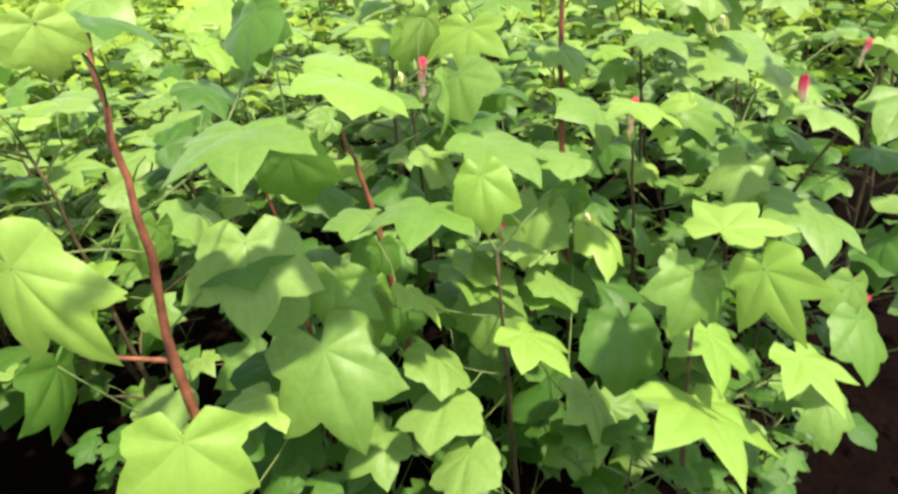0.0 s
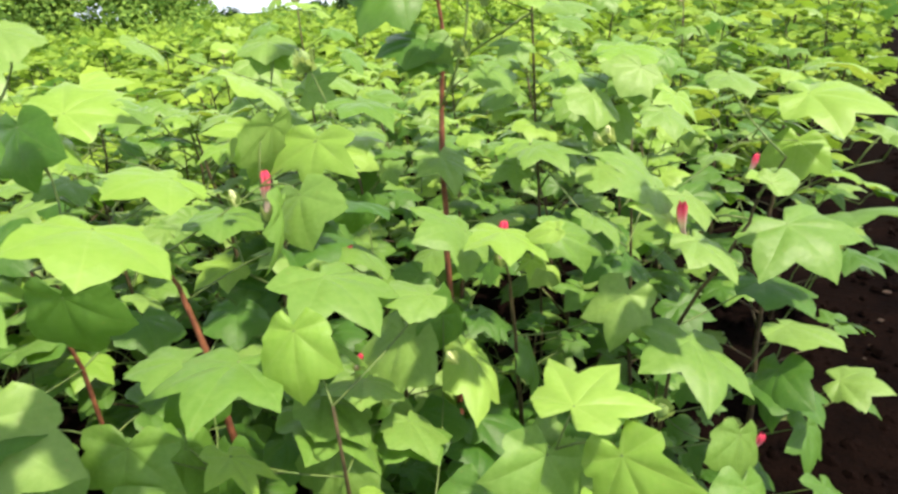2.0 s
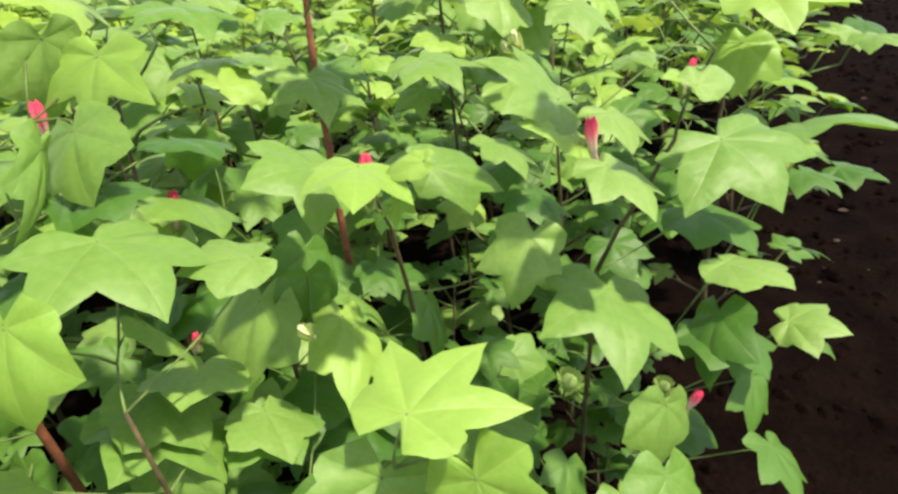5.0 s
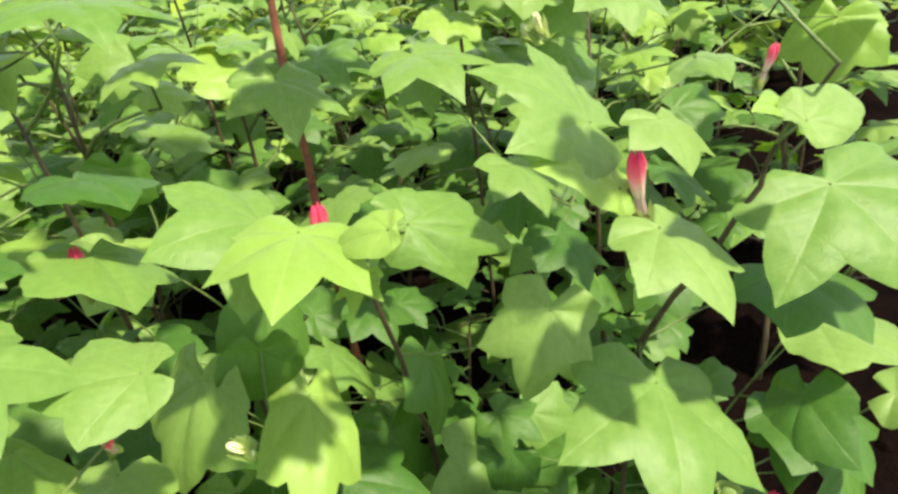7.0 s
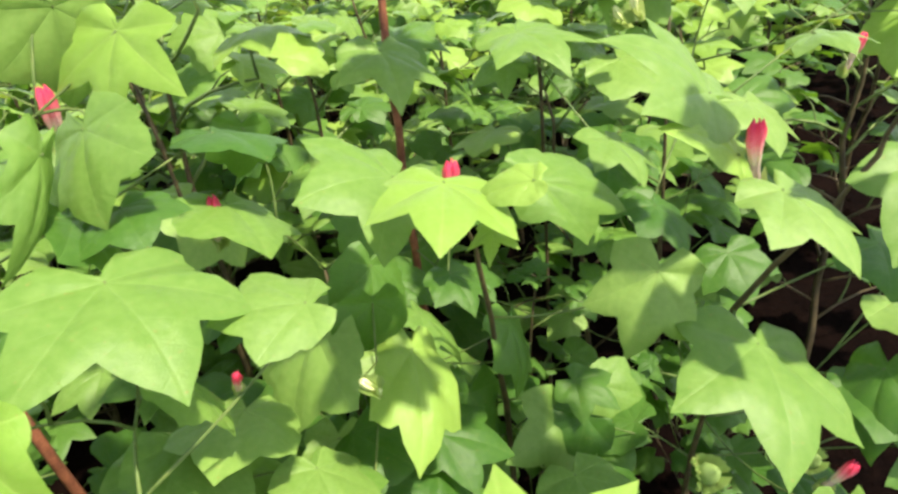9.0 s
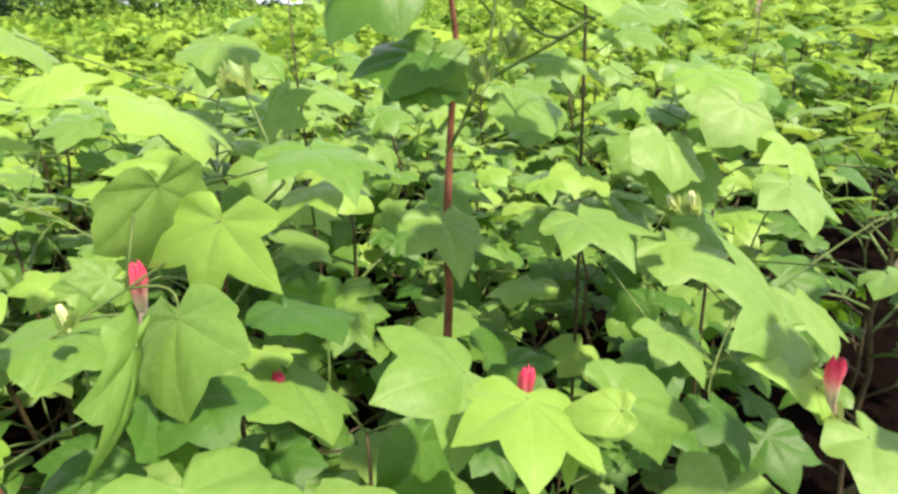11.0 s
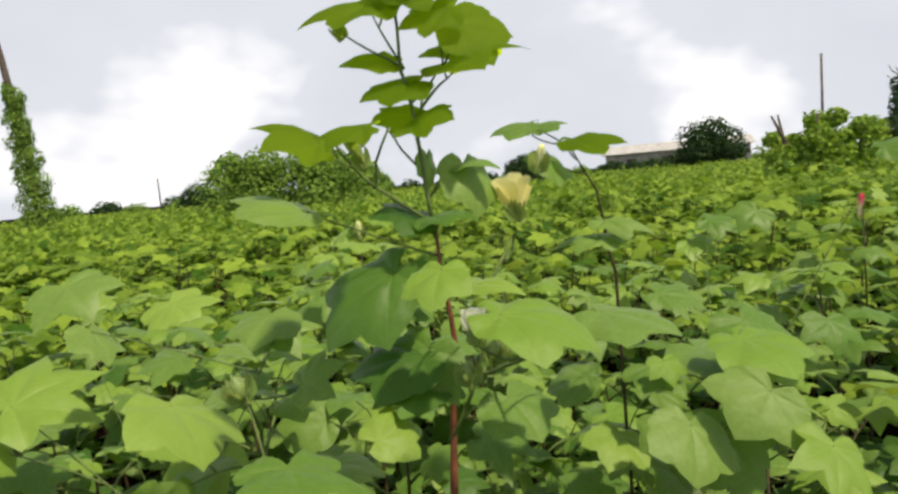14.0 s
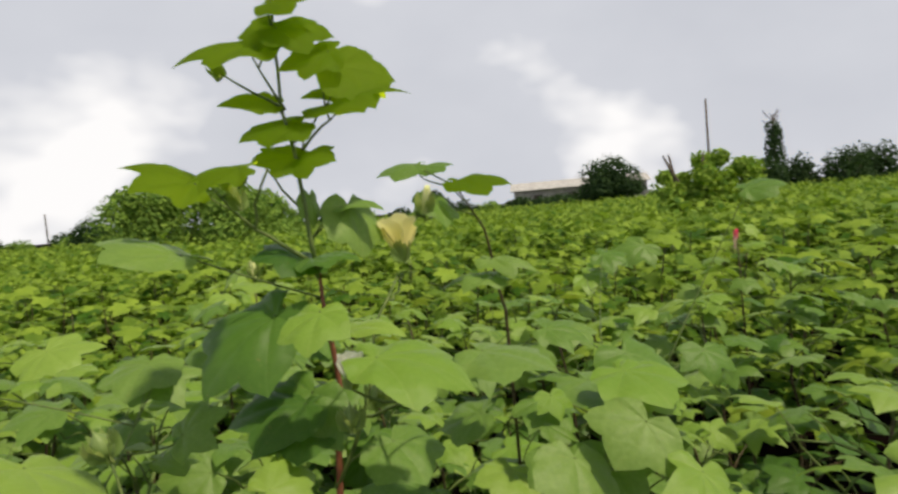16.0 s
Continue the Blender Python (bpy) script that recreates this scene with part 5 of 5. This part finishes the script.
def vine_pole(x, y, height):
    """A utility pole overgrown with climbing leaves."""
    root = tagged(new("overgrown_pole"), "tall pole overgrown with green climbing vines", "pole")
    root.location = (x, y, 0)
    lean = -0.115
    v, f = tube([(0, 0, -0.3), (lean * height * 0.3, 0, height * 0.4), (lean * height * 0.75, 0, height * 0.75), (lean * height * 1.2, 0, height)], [0.16, 0.14, 0.12, 0.10], 8)
    part("pole", mesh("pole", v, f, [WOOD]), root)
    rs = np.random.RandomState(8)
    blobs = []
    for i in range(22):
        z = 0.3 + i * height * 0.62 / 22
        blobs.append((lean * z * 0.9 + 0.14 * math.sin(i * 1.7), 0, z, 0.80 - 0.024 * i + 0.10 * math.sin(i * 2.3), 0.42))
    tagged(part("vines", crown_leaves("vines", rs, blobs, 620, 0.07, LEAF_VINE), root), kind="stuff")


vine_pole(-21.9, 20.0, 10.5)


def utility_pole(x, y, height, arm):
    root = tagged(new("utility_pole"), "slim dark wooden utility pole beyond the field", "pole")
    root.location = (x, y, 0)
    v, f = tube([(0, 0, -0.3), (0, 0, height)], [0.11, 0.07], 8)
    part("pole", mesh("pole", v, f, [WOOD]), root)
    if arm:
        v, f = tube([(-0.5, 0, height - 0.4), (0.5, 0, height - 0.4)], [0.04, 0.04], 6)
        part("crossarm", mesh("crossarm", v, f, [METAL]), root)


utility_pole(12.75, 50.0, 7.9, False)
utility_pole(-51.2, 60.0, 4.6, False)


def bare_tree(x, y, height):
    """A dead tree, ivy half way up, with bare forked twigs at the top."""
    rng, rs = random.Random(77), np.random.RandomState(77)
    root = tagged(new("dead_tree"), "dead forked tree with ivy up its trunk", "tree")
    root.location = (x, y, 0)
    v, f = tube(bent((0, 0, -0.2), (0, 0, height - 0.9), 0, 5, rng, 0.06), [0.2, 0.18, 0.16, 0.13, 0.1, 0.07], 7)
    part("trunk", mesh("trunk", v, f, [WOOD]), root)
    for i in range(7):
        a = Vector((0, 0, height - 1.5 + 0.12 * i))
        b = a + Vector((rng.uniform(-0.75, 0.75), rng.uniform(-0.4, 0.4), rng.uniform(0.3, 0.95)))
        v, f = tube(bent(a, b, 0.12, 3, rng, 0.04), [0.06, 0.05, 0.035, 0.02], 5)
        part("limb", mesh("limb", v, f, [WOOD]), root)
    blobs = [(0.1 * math.sin(i * 2.1), 0, 0.5 + i * (height - 1.8) / 12, 1.15 - 0.055 * i, 0.6) for i in range(12)]
    tagged(part("ivy", crown_leaves("ivy", rs, blobs, 240, 0.16, LEAF_TREE), root), kind="stuff")


bare_tree(19.0, 55.0, 7.5)


def box_verts(x0, x1, y0, y1, z0, z1):
    v = [(x, y, z) for z in (z0, z1) for y in (y0, y1) for x in (x0, x1)]
    return v, [(0, 2, 3, 1), (4, 5, 7, 6), (0, 1, 5, 4), (2, 6, 7, 3), (0, 4, 6, 2), (1, 3, 7, 5)]


for i in range(8):
    rr = random.Random(150 + i)
    tree(70 + i, -3.2 + 1.45 * i + rr.uniform(-0.4, 0.4), 63.0 + rr.uniform(-0.8, 0.8), rr.uniform(2.2, 2.9), rr.uniform(2.0, 3.0), "dark bush in front of the pale shed", low=0.05, per=110, leaf=0.2)


def shed():
    """A long low farm building with plastered walls and a sheet roof."""
    root = tagged(new("farm_shed"), "long pale plastered farm shed with light sheet roof", "shed")
    root.location = (4.5, 67.0, 0)
    part("wall", mesh("wall", *box_verts(-7.0, 6.4, 0, 5, 0, 2.75), [PLASTER], smooth=False), root)
    v = [(-7.4, -0.5, 2.60), (6.8, -0.5, 2.60), (6.8, 2.5, 3.45), (-7.4, 2.5, 3.45), (6.8, 5.5, 2.6), (-7.4, 5.5, 2.6)]
    v += [(a, b, c + 0.08) for a, b, c in v]
    fs = [(0, 1, 2, 3), (3, 2, 4, 5), (6, 9, 8, 7), (9, 11, 10, 8), (0, 6, 7, 1), (5, 4, 10, 11), (0, 3, 9, 6), (3, 5, 11, 9), (1, 7, 8, 2), (2, 8, 10, 4)]
    part("roof", mesh("roof", v, fs, [ROOF], smooth=False), root)
    for x in (-5.0, -1.5, 3.5):
        part("window", mesh("window", *box_verts(x, x + 0.9, -0.04, 0.06, 1.2, 2.1), [WOOD], smooth=False), root, label="dark shuttered window")


shed()


vine_mound(9, 4.40, 16.0, 2.9, 3.05, "small bush overgrown with light green creeper above the cotton", 0.085, 240, LEAF_CREEPER, 0.38, 0.16)


# ---- clods and dry litter on the bare edge ----
def lumps(name, label, category, n, low, high, flat, mat, seed):
    """Small uneven lumps lying on the soil beside the crop, joined in one mesh."""
    rs = np.random.RandomState(seed)
    s, o = -1.5 + 14 * rs.rand(n) ** 1.3, -0.35 + 2.3 * rs.rand(n)
    x, y = ALONG.x * s + ACROSS.x * o, ALONG.y * s + ACROSS.y * o
    size = low + (high - low) * rs.rand(n) ** 2.5
    ring = np.array([(1, 0, 0), (0.5, 0.87, 0), (-0.5, 0.87, 0), (-1, 0, 0), (-0.5, -0.87, 0), (0.5, -0.87, 0), (0.4, 0.2, flat), (-0.3, 0.35, flat * 0.9), (-0.1, -0.4, flat * 0.95)])
    v = ring[None] * (0.75 + 0.5 * rs.rand(n, 9, 1))
    ca, sa = np.cos(rs.rand(n) * 6.28), np.sin(rs.rand(n) * 6.28)
    v = v * size[:, None, None] + np.stack([x, y, np.full(n, -0.004)], 1)[:, None]
    v[:, :, 2] += (0.03 * np.sin(x * 1.9) * np.sin(y * 1.6) * 0.5)[:, None]
    tri = np.array([(0, 1, 6), (1, 2, 7), (1, 7, 6), (2, 3, 7), (3, 4, 8), (3, 8, 7), (4, 5, 8), (5, 0, 6), (5, 6, 8), (6, 7, 8)])
    f = (tri[None] + (np.arange(n) * 9)[:, None, None]).reshape(-1, 3)
    me = mesh(name, v.reshape(-1, 3).tolist(), f.tolist(), [mat], smooth=False)
    tagged(new(name, me), label, category, kind="stuff")


LITTER = plain_material("dry_litter", (0.012, 0.007, 0.005), (0.050, 0.030, 0.020), 30, 0.9, 0.3, 0.002)
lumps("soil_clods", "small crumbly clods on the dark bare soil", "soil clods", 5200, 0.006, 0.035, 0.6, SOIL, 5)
lumps("leaf_litter", "dry brown leaf bits scattered on the soil", "leaf litter", 420, 0.006, 0.022, 0.12, LITTER, 6)
